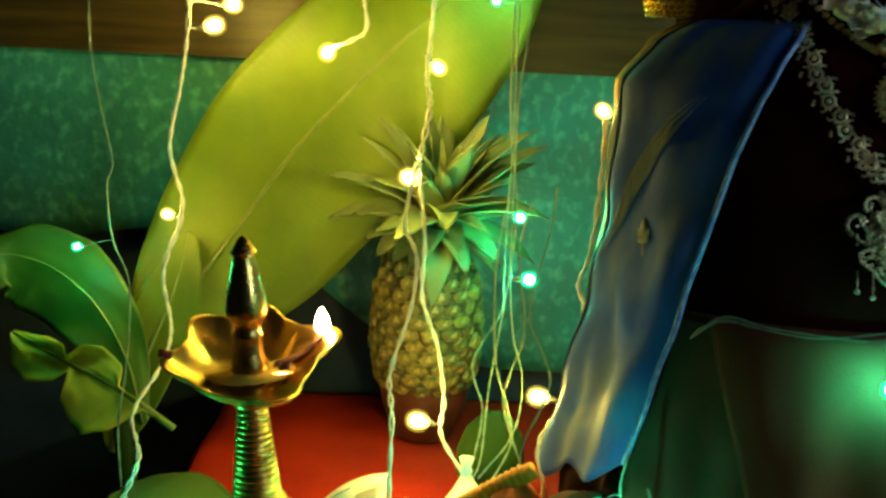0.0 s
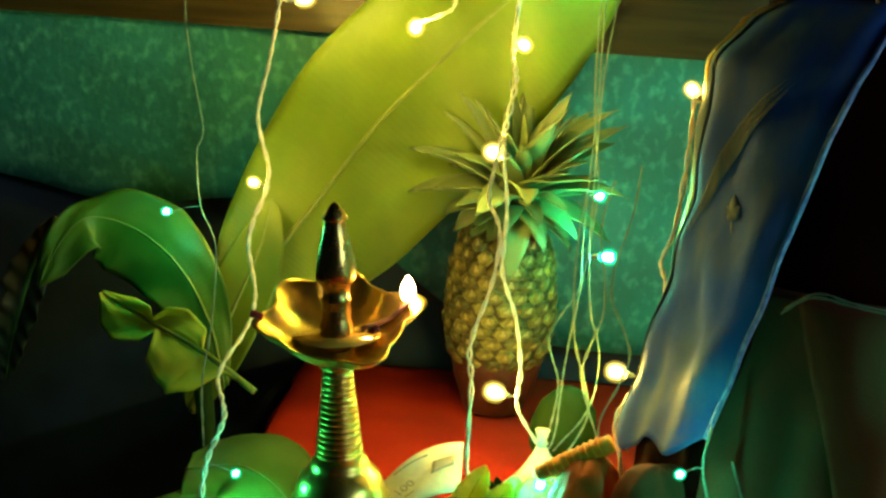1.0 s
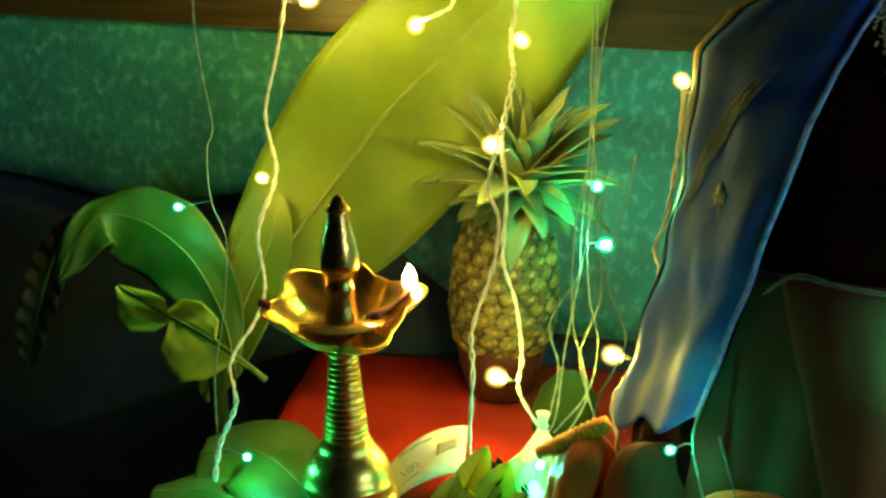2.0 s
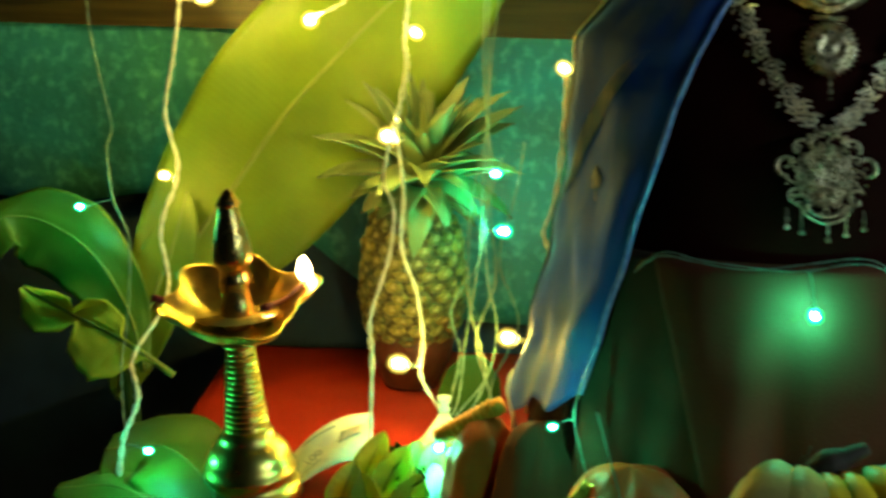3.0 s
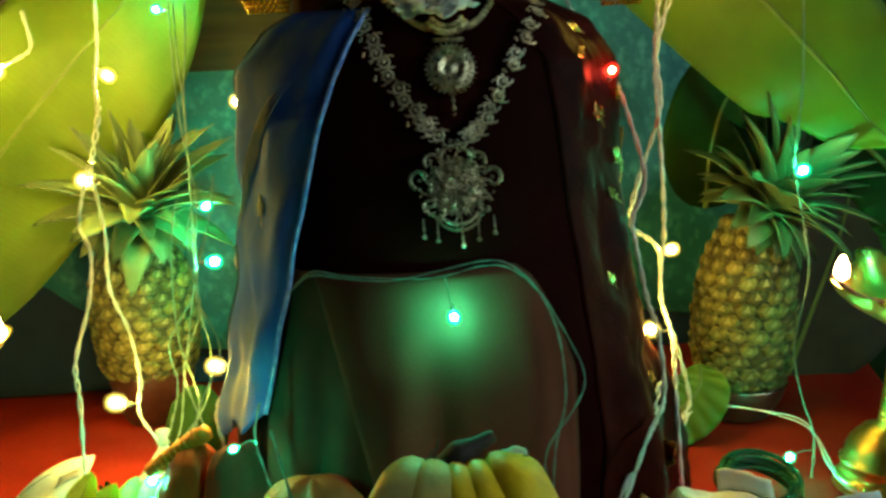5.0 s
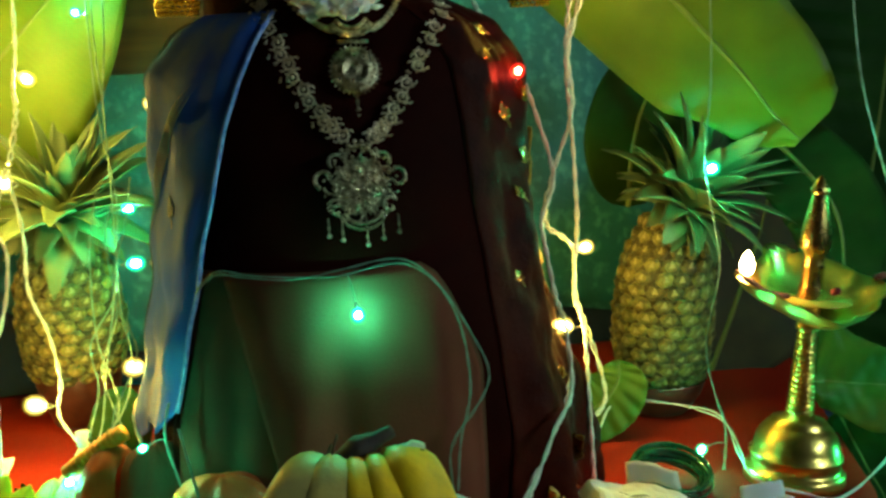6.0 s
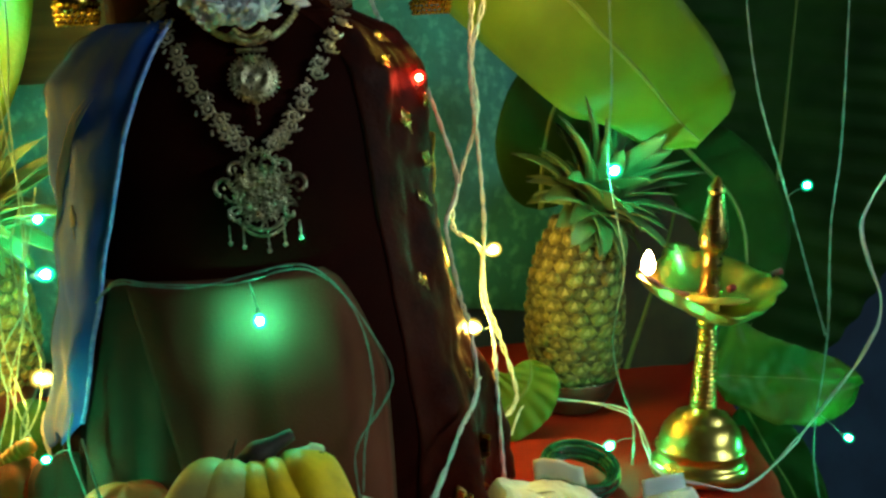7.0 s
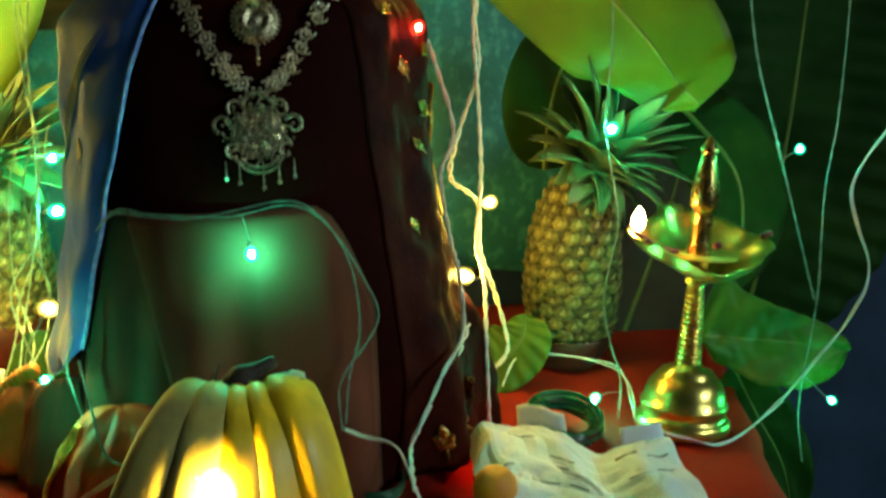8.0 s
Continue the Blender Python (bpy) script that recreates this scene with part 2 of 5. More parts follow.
def spline(points, steps=6):
    """A smooth line through the points."""
    pts = [Vector(p) for p in points]
    pts = [pts[0] * 2 - pts[1]] + pts + [pts[-1] * 2 - pts[-2]]
    out = []
    for i in range(1, len(pts) - 2):
        p0, p1, p2, p3 = pts[i - 1:i + 3]
        for k in range(steps):
            t = k / steps
            out.append(0.5 * (2 * p1 + (p2 - p0) * t + (2 * p0 - 5 * p1 + 4 * p2 - p3) * t * t + (3 * p1 - p0 - 3 * p2 + p3) * t ** 3))
    return out + [pts[-2]]


def tube(bm, line, radius, sides=6, flat=1.0):
    """A round bar along a line; radius may be a function of the share of the way."""
    side = None
    rings = []
    for i, p in enumerate(line):
        d = (line[min(i + 1, len(line) - 1)] - line[max(i - 1, 0)]).normalized()
        side = (side or d.orthogonal())
        side = (side - d * side.dot(d)).normalized()
        up = d.cross(side)
        r = radius(i / (len(line) - 1)) if callable(radius) else radius
        rings.append([bm.verts.new(p + side * r * math.cos(2 * math.pi * k / sides) + up * r * flat * math.sin(2 * math.pi * k / sides)) for k in range(sides)])
    for a, b in zip(rings, rings[1:]):
        for k in range(sides):
            bm.faces.new((a[k], a[(k + 1) % sides], b[(k + 1) % sides], b[k]))
    bm.faces.new(rings[0][::-1])
    bm.faces.new(rings[-1])
    return bm


def sheet(fn, nu, nv, thick=0.0008, uv=(1, 1)):
    """A thin closed sheet over fn(u, v) with u, v in 0..1."""
    bm = bmesh.new()
    layer = bm.loops.layers.uv.new("UVMap")
    pts = [[Vector(fn(i / nu, j / nv)) for j in range(nv + 1)] for i in range(nu + 1)]
    top, bot = [], []
    for i in range(nu + 1):
        ra, rb = [], []
        for j in range(nv + 1):
            du = pts[min(i + 1, nu)][j] - pts[max(i - 1, 0)][j]
            dv = pts[i][min(j + 1, nv)] - pts[i][max(j - 1, 0)]
            n = du.cross(dv)
            n = n.normalized() if n.length > 1e-12 else Vector((0, 0, 1))
            ra.append(bm.verts.new(pts[i][j] + n * thick / 2))
            rb.append(bm.verts.new(pts[i][j] - n * thick / 2))
        top.append(ra)
        bot.append(rb)

    def face(vs, uvs):
        f = bm.faces.new(vs)
        for lp, (a, b) in zip(f.loops, uvs):
            lp[layer].uv = (a * uv[0], b * uv[1])
    for i in range(nu):
        for j in range(nv):
            q = [(i, j), (i + 1, j), (i + 1, j + 1), (i, j + 1)]
            w = [(a / nu, b / nv) for a, b in q]
            face([top[a][b] for a, b in q], w)
            face([bot[a][b] for a, b in q[::-1]], w[::-1])
    rim = [(i, 0) for i in range(nu)] + [(nu, j) for j in range(nv)] + [(i, nv) for i in range(nu, 0, -1)] + [(0, j) for j in range(nv, 0, -1)]
    for (a, b), (c, d) in zip(rim, rim[1:] + rim[:1]):
        w = [(a / nu, b / nv), (c / nu, d / nv), (c / nu, d / nv), (a / nu, b / nv)]
        face([bot[a][b], bot[c][d], top[c][d], top[a][b]], w)
    return bm


def aim(p, d, spin=0.0):
    """A pose at p whose z axis points along d."""
    return Matrix.Translation(p) @ Vector(d).to_track_quat("Z", "Y").to_matrix().to_4x4() @ Matrix.Rotation(spin, 4, "Z")


def wob(x, y, z, s=1.0):
    return noise.noise(Vector((x, y, z)) * s)


# ---------------------------------------------------------------- room
def slab(name, x0, x1, y0, y1, z0, z1, material, label, category):
    return tagged(link(name, box(bmesh.new(), x0, x1, y0, y1, z0, z1), material, smooth=False), label, category, kind="structure")


slab("floor", -2.2, 1.9, -2.6, WALL + 0.12, -0.1, 0.0, "floor", "plain grey cement floor in the dark", "floor")
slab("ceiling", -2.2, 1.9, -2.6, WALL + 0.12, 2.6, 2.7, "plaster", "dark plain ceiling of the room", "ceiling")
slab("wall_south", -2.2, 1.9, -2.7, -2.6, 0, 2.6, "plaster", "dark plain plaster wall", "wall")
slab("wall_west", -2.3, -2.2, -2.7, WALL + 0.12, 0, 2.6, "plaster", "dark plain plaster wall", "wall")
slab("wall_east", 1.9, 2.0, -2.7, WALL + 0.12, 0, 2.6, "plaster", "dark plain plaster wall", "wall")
# this wall's dark colour stands for the unlit lower part of the teal
slab("wall_north", -2.2, 1.9, WALL + 0.02, WALL + 0.12, 0, 2.6, "wall_low", "dull blue-grey wall behind the shrine, coloured dark for its unlit part", "wall")
# teal panel: a sheet with shallow waves pinned on the wall
# its left half ends early, so that the dark wall reads as shade
tagged(link("wall_panel", sheet(lambda u, v: (-1.25 + 2.05 * u, WALL + 0.004 * math.sin(9 * u) * v - 0.002, 1.36 - (0.60 - 0.145 / (1 + math.exp((u - 0.53) * 40)) + 0.012 * math.sin(21 * u) + 0.02 * wob(u * 9, 0, 0)) * v), 120, 20, 0.006), "wall"),
       "teal blue mottled wall covering with pale flecks", "wall", kind="structure")
trim = tagged(link("trim", box(bmesh.new(), -1.6, 0.30, WALL - 0.035, WALL + 0.019, 1.093, 1.42, 0.006), "wood", smooth=False),
              "dark polished wooden board above the teal wall", "board", kind="structure")

# unseen tube lamp added high up on the side wall, for cool fill light
fill_tube = thing("fill_tube", (1.86, -0.75, 1.55), "dim white fill tube, added out of view on the side wall", "lamp")
part("fitting", box(bmesh.new(), 0.0, 0.04, -0.60, 0.60, -0.03, 0.03, 0.004), "socket", fill_tube)
part("tube", tube(bmesh.new(), [Vector((-0.016, -0.57, 0)), Vector((-0.016, 0, 0)), Vector((-0.016, 0.57, 0))], 0.013, 12), "tube", fill_tube, "lit tube of the added fill lamp")


# ---------------------------------------------------------------- table with its red cloth
X0, X1F, X1B, YF, YB = -0.25, 0.66, 0.86, 0.30, 1.12
table = thing("table", (0.27, 0.7, 0), "low wooden table hidden under a red cloth", "table")
part("tabletop", box(bmesh.new(), -0.50, 0.36, -0.38, 0.40, TABLE - 0.045, TABLE - 0.010, 0.004), "wood", table)
for lx in (-0.46, 0.32):
    for ly in (-0.34, 0.36):
        part("leg", box(bmesh.new(), lx - 0.025, lx + 0.025, ly - 0.025, ly + 0.025, 0, TABLE - 0.046, 0.003), "wood", table)


def cloth_xy(u, v):
    y = YF + (YB - YF) * v
    return X0 + (X1F + (X1B - X1F) * min(1, max(0, (v - 0.2) / 0.8)) - X0) * u, y


def cloth(u, v):
    # the middle of the sheet lies flat, its rims hang down
    uu, vv = (u - 0.12) / 0.76, (v - 0.14) / 0.86
    x, y = cloth_xy(min(1, max(0, uu)), min(1, max(0, vv)))
    z = TABLE - 0.003 + 0.0022 * wob(x, y, 0, 9) + 0.001 * wob(x, y, 3, 30)
    drop = max(0, -uu, uu - 1) * 2.2 + max(0, -vv) * 2.0
    out = 0.012 * min(1, drop * 30)
    x += (-out if uu < 0 else out if uu > 1 else 0) * (1 + 0.6 * math.sin(y * 40))
    y -= out * (1 + 0.6 * math.sin(x * 44)) if vv < 0 else 0
    return x, y, z - drop


tagged(link("tablecloth", sheet(cloth, 90, 80, 0.0015), "red"), "plain red cotton cloth spread over the table", "tablecloth")


# ---------------------------------------------------------------- draped figure
RINGS = [(0.717, 0.200, 0.165), (0.80, 0.192, 0.168), (0.87, 0.172, 0.162), (0.93, 0.160, 0.150), (1.00, 0.152, 0.130),
         (1.06, 0.152, 0.115), (1.10, 0.150, 0.104), (1.13, 0.128, 0.092), (1.16, 0.075, 0.075), (1.19, 0.045, 0.055), (1.26, 0.04, 0.05)]
CX, CY = 0.260, 0.722


def girth(z):
    for (z0, a0, b0), (z1, a1, b1) in zip(RINGS, RINGS[1:]):
        if z <= z1:
            t = min(1, max(0, (z - z0) / (z1 - z0)))
            t = t * t * (3 - 2 * t) * 0.5 + t * 0.5
            return a0 + (a1 - a0) * t, b0 + (b1 - b0) * t
    return RINGS[-1][1:]


def skin(angle, z, off=0.0):
    """A point on the figure's cloth: angle 0 faces +x, -90 faces the camera."""
    a, b = girth(z)
    a -= 0.006
    low = max(0, min(1, (0.95 - z) / 0.2))
    fold = 0.008 * low * math.sin(11 * angle + 5 * z) + 0.004 * low * math.sin(23 * angle)
    c, s = math.cos(angle), math.sin(angle)
    if c < 0:
        a += 0.016 * low * c
    e = 1.0 if c < 0 else 0.85
    return Vector((CX + (a + fold + off) * math.copysign(abs(c) ** e, c), CY + (b + fold + off) * math.copysign(abs(s) ** e, s), z))


def front(x, z, off=0.0):
    """The point on the front of the figure at x, z."""
    lo, hi = math.pi, 2 * math.pi
    for _ in range(30):
        mid = (lo + hi) / 2
        if skin(mid, z).x < x:
            lo = mid
        else:
            hi = mid
    p = skin((lo + hi) / 2, z)
    return Vector((x, p.y - off, z))


def figure():
    bm = bmesh.new()
    rows = []
    for j in range(57):
        z = 0.717 + (1.26 - 0.717) * j / 56
        rows.append([bm.verts.new(skin(2 * math.pi * i / 96, z)) for i in range(96)])
    for a, b in zip(rows, rows[1:]):
        for i in range(96):
            bm.faces.new((a[i], a[(i + 1) % 96], b[(i + 1) % 96], b[i]))
    bm.faces.new(rows[0][::-1])
    bm.faces.new(rows[-1])
    return bm


tagged(link("statue", figure(), "maroon"), "shrine figure wrapped in dark maroon silk, standing on the red cloth", "statue")


def waist(u, v, x0, x1, off):
    """A fall of the skirt across the front."""
    z = 0.953 - 0.233 * v
    p = front(x0(v) + (x1(v) - x0(v)) * u, z + 0.004 * u * (1 - v), off)
    return p + Vector((0, -0.003 * min(1, 8 * u) * min(1, 6 * v) - 0.003 * math.sin(11 * u + 2 * v) * v, 0))


skirt = thing("skirt", (0, 0, 0), "rust brown silk skirt with an overlapping fold on the figure", "skirt")
part("cloth", sheet(lambda u, v: waist(u, v, lambda t: 0.124 - 0.020 * t, lambda t: 0.304 + 0.044 * min(1, t / 0.35) ** 0.6, 0.0012), 60, 30, 0.0015), "skirt", skirt)
part("fold", sheet(lambda u, v: waist(u, v, lambda t: 0.156 + 0.052 * t, lambda t: 0.302 + 0.043 * min(1, t / 0.35) ** 0.6, 0.0042), 46, 30, 0.0015), "skirt_fold", skirt, "overlapping fold")
D = math.radians


HEM = [(0.780, 0.095), (0.844, 0.111), (0.895, 0.125), (0.961, 0.142), (1.015, 0.156), (1.058, 0.168), (1.095, 0.182), (1.119, 0.195), (1.150, 0.214)]


def hem_x(z):
    for (z0, x0), (z1, x1) in zip(HEM, HEM[1:]):
        if z <= z1:
            return x0 + (x1 - x0) * (z - z0) / (z1 - z0)
    return HEM[-1][1]


def blue(u, v):
    """The shawl from the figure's back (u 0) round to its front hem (u 1)."""
    z = 1.146 - (0.388 - 0.078 * u + 0.007 * math.sin(17 * u)) * v
    lo, hi, x = math.pi, 1.5 * math.pi, hem_x(z)
    for _ in range(24):
        mid = (lo + hi) / 2
        if skin(mid, z, 0.011).x < x:
            lo = mid
        else:
            hi = mid
    a = D(150) + (lo - D(150)) * u
    fall = 0.0035 * math.sin(u * 15 + v * 2.0) * (0.3 + v) + 0.004 * wob(u * 3, v * 4, 0, 2) + 0.003 * wob(u * 9, v * 3, 4, 1)
    tuck = -0.003 * math.exp(-((v - 0.42) / 0.05) ** 2) * math.exp(-((u - 0.42) / 0.22) ** 2)
    return skin(a, z, 0.011 + fall + tuck)


drape = thing("shawl", (CX, CY, TABLE), "glossy blue satin shawl with a pale gold border over the figure", "shawl")
drape.matrix_world = Matrix()
part("cloth", sheet(lambda u, v: blue(0.40 + 0.59 * u, v), 46, 60, 0.0016), "blue", drape)
part("border", sheet(lambda u, v: blue(0.02 + 0.385 * u, v) + Vector((-0.002, -0.001, 0)), 16, 50, 0.0016), "silk", drape, "pale gold woven border")
part("edge", sheet(lambda u, v: blue(0.12 + 0.10 * u, v) + Vector((-0.003, -0.003, 0)), 4, 50, 0.0016), "zari", drape, "narrow gold zari edge")
# pale threads woven in a sweep from the shoulder down to the side


def band(u, v):
    c = 0.84 - 0.34 * min(1, v / 0.55) ** 0.8
    w = 0.03 + 0.13 * v ** 0.8
    return blue(c + (u - 0.5) * w * (1 + 0.35 * math.sin(9 * v)), 0.14 + 0.62 * v) + Vector((-0.0012, -0.0022, 0))


for i in range(11):
    part("gold_thread", tube(bmesh.new(), [band(0.05 + 0.09 * i, 0.02 + 0.05 * (i % 4) + (0.30 + 0.09 * (i % 3)) * t / 24) for t in range(25)], lambda t: 0.0008 * math.sin(math.pi * (0.06 + 0.9 * t)), 5), "band", drape, "pale woven thread")
part("piping", tube(bmesh.new(), [blue(0.985, v / 60) + Vector((0, -0.002, 0)) for v in range(61)], 0.0021, 6), "blue_edge", drape, "pale shiny blue hem")


def sash(u, v):
    z = 1.150 - 0.425 * v
    a = D(-62 + 8 * math.sin(v * 3)) + D(88) * u
    p = skin(a, z, 0.0008 + min(1, 5 * u) * (0.0092 + 0.004 * math.sin(u * 17 + v * 6) + 0.004 * wob(u * 5, v * 7, 1, 2) + 0.002 * wob(u * 14, v * 16, 1, 2)))
    return p


side = thing("sash", (0, 0, 0), "dark maroon brocade sash with gold motifs hanging over the figure", "sash")
part("cloth", sheet(sash, 70, 100, 0.0016), "maroon2", side)
part("border", sheet(lambda u, v: sash(0.47 + (0.06 + 0.03 * math.sin(3.1 * v)) * u, 0.25 + 0.28 * v) + Vector((0.004, -0.003, 0)), 6, 30, 0.0014), "zari", side, "narrow orange gold border")


# ---------------------------------------------------------------- leaves
def leaf_fn(rib, width, fold=0.25, ripple=0.004, ripples=18, normal=(0, -1, 0), ragged=0.0, skew=(1.0, 1.0), curl=0.0):
    """fn(u, v) of a blade: u along the rib, v across it. width(u) is the half width."""
    line = spline(rib, 10)
    nrm = Vector(normal).normalized()

    def fn(u, v):
        s = u * (len(line) - 1)
        i = min(int(s), len(line) - 2)
        p = line[i].lerp(line[i + 1], s - i)
        d = (line[min(i + 2, len(line) - 1)] - line[max(i - 1, 0)]).normalized()
        side = d.cross(nrm).normalized()
        up = side.cross(d)
        w = 2 * v - 1
        half = width[w > 0](u) if isinstance(width, tuple) else width(u) * (skew[0] if w < 0 else skew[1])
        if ragged:
            half *= 1 - ragged * max(0, wob(u * 9, (w > 0) * 7.0, 1, 1.3)) - ragged * 0.25 * max(0, wob(u * 40, (w > 0) * 5.0, 1, 1.0))
        lift = fold * abs(w) * half + ripple * abs(w) * math.sin(ripples * u * math.pi + 3 * w) + 0.35 * ripple * wob(u * 12, w * 4, 0, 1)
        return p + side * w * half * (1 - curl * w * w * 0.3) + up * (lift - curl * half * w * w)
    return fn, line


def leaf(name, rib, width, material="leaf", label="", rib_r=0.0035, nu=60, nv=16, **kw):
    fn, line = leaf_fn(rib, width, **kw)
    ob = thing(name, (0, 0, 0), label, "leaf")
    part("blade", sheet(fn, nu, nv, 0.0007, uv=(5.0, 0.3)), material, ob)
    mids = [fn(i / 50, 0.5) for i in range(51)]
    part("midrib", tube(bmesh.new(), mids, lambda t: rib_r * (1 - 0.75 * t), 8), "rib", ob, "pale ridged midrib")
    return ob


def almond(w, peak=0.5, sharp=0.75, tail=0.0):
    def f(u):
        t = u ** (math.log(0.5) / math.log(peak))
        return max(0.0005, w * max(0.0, math.sin(math.pi * min(1, max(0, t)))) ** sharp + tail)
    return f


def lobes(*pairs):
    """Half width along the rib, given at a few shares of its length."""
    def f(u):
        for (u0, w0), (u1, w1) in zip(pairs, pairs[1:]):
            if u <= u1:
                t = (u - u0) / (u1 - u0)
                return max(0.0005, w0 + (w1 - w0) * t)
        return max(0.0005, pairs[-1][1])
    return f


leaf("banana_leaf", [(-0.308, 0.93, 0.80), (-0.272, 0.95, 0.858), (-0.224, 0.975, 0.925), (-0.165, 0.99, 1.012), (-0.085, 0.985, 1.10), (-0.01, 0.97, 1.175), (0.06, 0.95, 1.25)],
     almond(0.118, 0.55, 0.6), "leaf", "large glossy yellow-green banana leaf leaning on the wall", fold=-0.10, ripple=0.004, ripples=11, skew=(0.80, 1.0))
leaf("banana_leaf", [(0.535, 0.875, 1.235), (0.630, 0.815, 1.113), (0.663, 0.795, 1.070), (0.686, 0.775, 1.031), (0.705, 0.760, 1.008)],
     (lobes((0, 0.085), (0.5, 0.076), (0.8, 0.066), (0.93, 0.058), (0.985, 0.044), (1, 0.036)), lobes((0, 0.10), (0.35, 0.080), (0.55, 0.060), (0.75, 0.040), (0.92, 0.018), (1, 0.008))), "leaf",
     "cut yellow-green banana leaf hanging behind the pineapple", fold=-0.08, ripple=0.0025, ripples=6, normal=(-0.35, -1, 0.1))
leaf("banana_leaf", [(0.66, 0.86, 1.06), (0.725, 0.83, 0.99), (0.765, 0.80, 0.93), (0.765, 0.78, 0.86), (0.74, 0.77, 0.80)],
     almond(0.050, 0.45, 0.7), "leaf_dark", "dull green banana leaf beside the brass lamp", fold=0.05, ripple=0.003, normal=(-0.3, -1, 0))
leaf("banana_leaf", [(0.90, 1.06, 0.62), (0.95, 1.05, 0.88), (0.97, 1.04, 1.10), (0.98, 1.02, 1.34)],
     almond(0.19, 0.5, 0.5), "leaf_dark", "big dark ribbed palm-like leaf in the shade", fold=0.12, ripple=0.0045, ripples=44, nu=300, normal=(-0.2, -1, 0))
# added leaf, its dark brown put in for the black shade behind the lamp
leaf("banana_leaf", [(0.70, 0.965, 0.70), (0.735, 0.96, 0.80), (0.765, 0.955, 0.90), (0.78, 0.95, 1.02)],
     almond(0.105, 0.48, 0.5), "leaf_dry", "dark brown leaf added behind the slender lamp to stand for the shade there", fold=0.08, ripple=0.002, ripples=8, normal=(-0.2, -1, 0))
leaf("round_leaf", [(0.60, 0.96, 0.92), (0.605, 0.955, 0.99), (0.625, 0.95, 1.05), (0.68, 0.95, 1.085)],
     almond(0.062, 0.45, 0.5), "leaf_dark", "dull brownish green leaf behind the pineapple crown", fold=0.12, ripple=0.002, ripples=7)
leaf("banana_leaf", [(-0.284, 0.86, 0.765), (-0.305, 0.88, 0.819), (-0.340, 0.90, 0.866), (-0.383, 0.915, 0.894), (-0.418, 0.915, 0.905), (-0.440, 0.905, 0.902), (-0.460, 0.895, 0.872), (-0.474, 0.89, 0.838)],
     (lobes((0, 0.004), (0.12, 0.024), (0.3, 0.046), (0.5, 0.050), (0.66, 0.036), (0.80, 0.026), (0.92, 0.018), (1, 0.001)), lobes((0, 0.004), (0.2, 0.028), (0.38, 0.041), (0.52, 0.034), (0.64, 0.018), (0.80, 0.016), (0.92, 0.012), (1, 0.001))),
     "leaf_mid", "green banana sapling leaf arching over and drooping", fold=-0.10, ripple=0.003, ripples=7, normal=(0.12, -1, 0.20), rib_r=0.0018, nu=90)
leaf("banana_leaf", [(-0.47, 0.925, 0.90), (-0.495, 0.925, 0.845), (-0.515, 0.93, 0.78), (-0.53, 0.94, 0.72)],
     almond(0.022, 0.45, 0.7), "leaf_dry", "withered dark leaf tip hanging down", fold=0.3, ripple=0.003, ragged=0.4)
leaf("banana_leaf", [(-0.251, 0.84, 0.769), (-0.285, 0.845, 0.791), (-0.317, 0.85, 0.808), (-0.362, 0.86, 0.825), (-0.405, 0.87, 0.844)],
     (lobes((0, 0.0015), (0.20, 0.004), (0.28, 0.034), (0.44, 0.050), (0.55, 0.044), (0.63, 0.033), (0.66, 0.005), (0.70, 0.020), (0.82, 0.032), (0.92, 0.026), (1, 0.003)),
      lobes((0, 0.0015), (0.40, 0.003), (0.45, 0.020), (0.58, 0.027), (0.66, 0.020), (0.70, 0.005), (0.74, 0.013), (0.84, 0.012), (1, 0.002))),
     "leaf_young", "torn yellowing young banana leaf", fold=0.12, ripple=0.005, ripples=5, normal=(0.1, -1, 0.35), nu=110, ragged=0.06)
leaf("banana_leaf", [(-0.325, 0.90, 0.72), (-0.30, 0.915, 0.80), (-0.275, 0.93, 0.87), (-0.262, 0.95, 0.93)],
     almond(0.032, 0.45, 0.6), "leaf", "narrow green leaf standing behind the brass lamp", fold=0.15, ripple=0.001, ripples=5)
leaf("banana_leaf", [(0.698, 0.725, 0.778), (0.745, 0.712, 0.774), (0.790, 0.695, 0.771), (0.838, 0.685, 0.763)],
     (lobes((0, 0.030), (0.06, 0.062), (0.14, 0.064), (0.24, 0.050), (0.38, 0.041), (0.6, 0.031), (0.85, 0.023), (0.97, 0.012), (1, 0.003)), lobes((0, 0.006), (0.1, 0.026), (0.4, 0.044), (0.7, 0.045), (0.9, 0.033), (0.97, 0.018), (1, 0.003))),
     "leaf_mid", "wavy green leaf with a curled edge beside the lamp", fold=0.32, ripple=0.012, ripples=3.0, normal=(-0.15, -1, 0.25), ragged=0.06, rib_r=0.0016, nu=80)
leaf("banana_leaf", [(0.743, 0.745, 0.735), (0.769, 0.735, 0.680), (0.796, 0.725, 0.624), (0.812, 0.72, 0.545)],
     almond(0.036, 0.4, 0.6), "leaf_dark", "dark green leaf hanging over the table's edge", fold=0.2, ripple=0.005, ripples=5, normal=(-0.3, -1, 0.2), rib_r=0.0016)
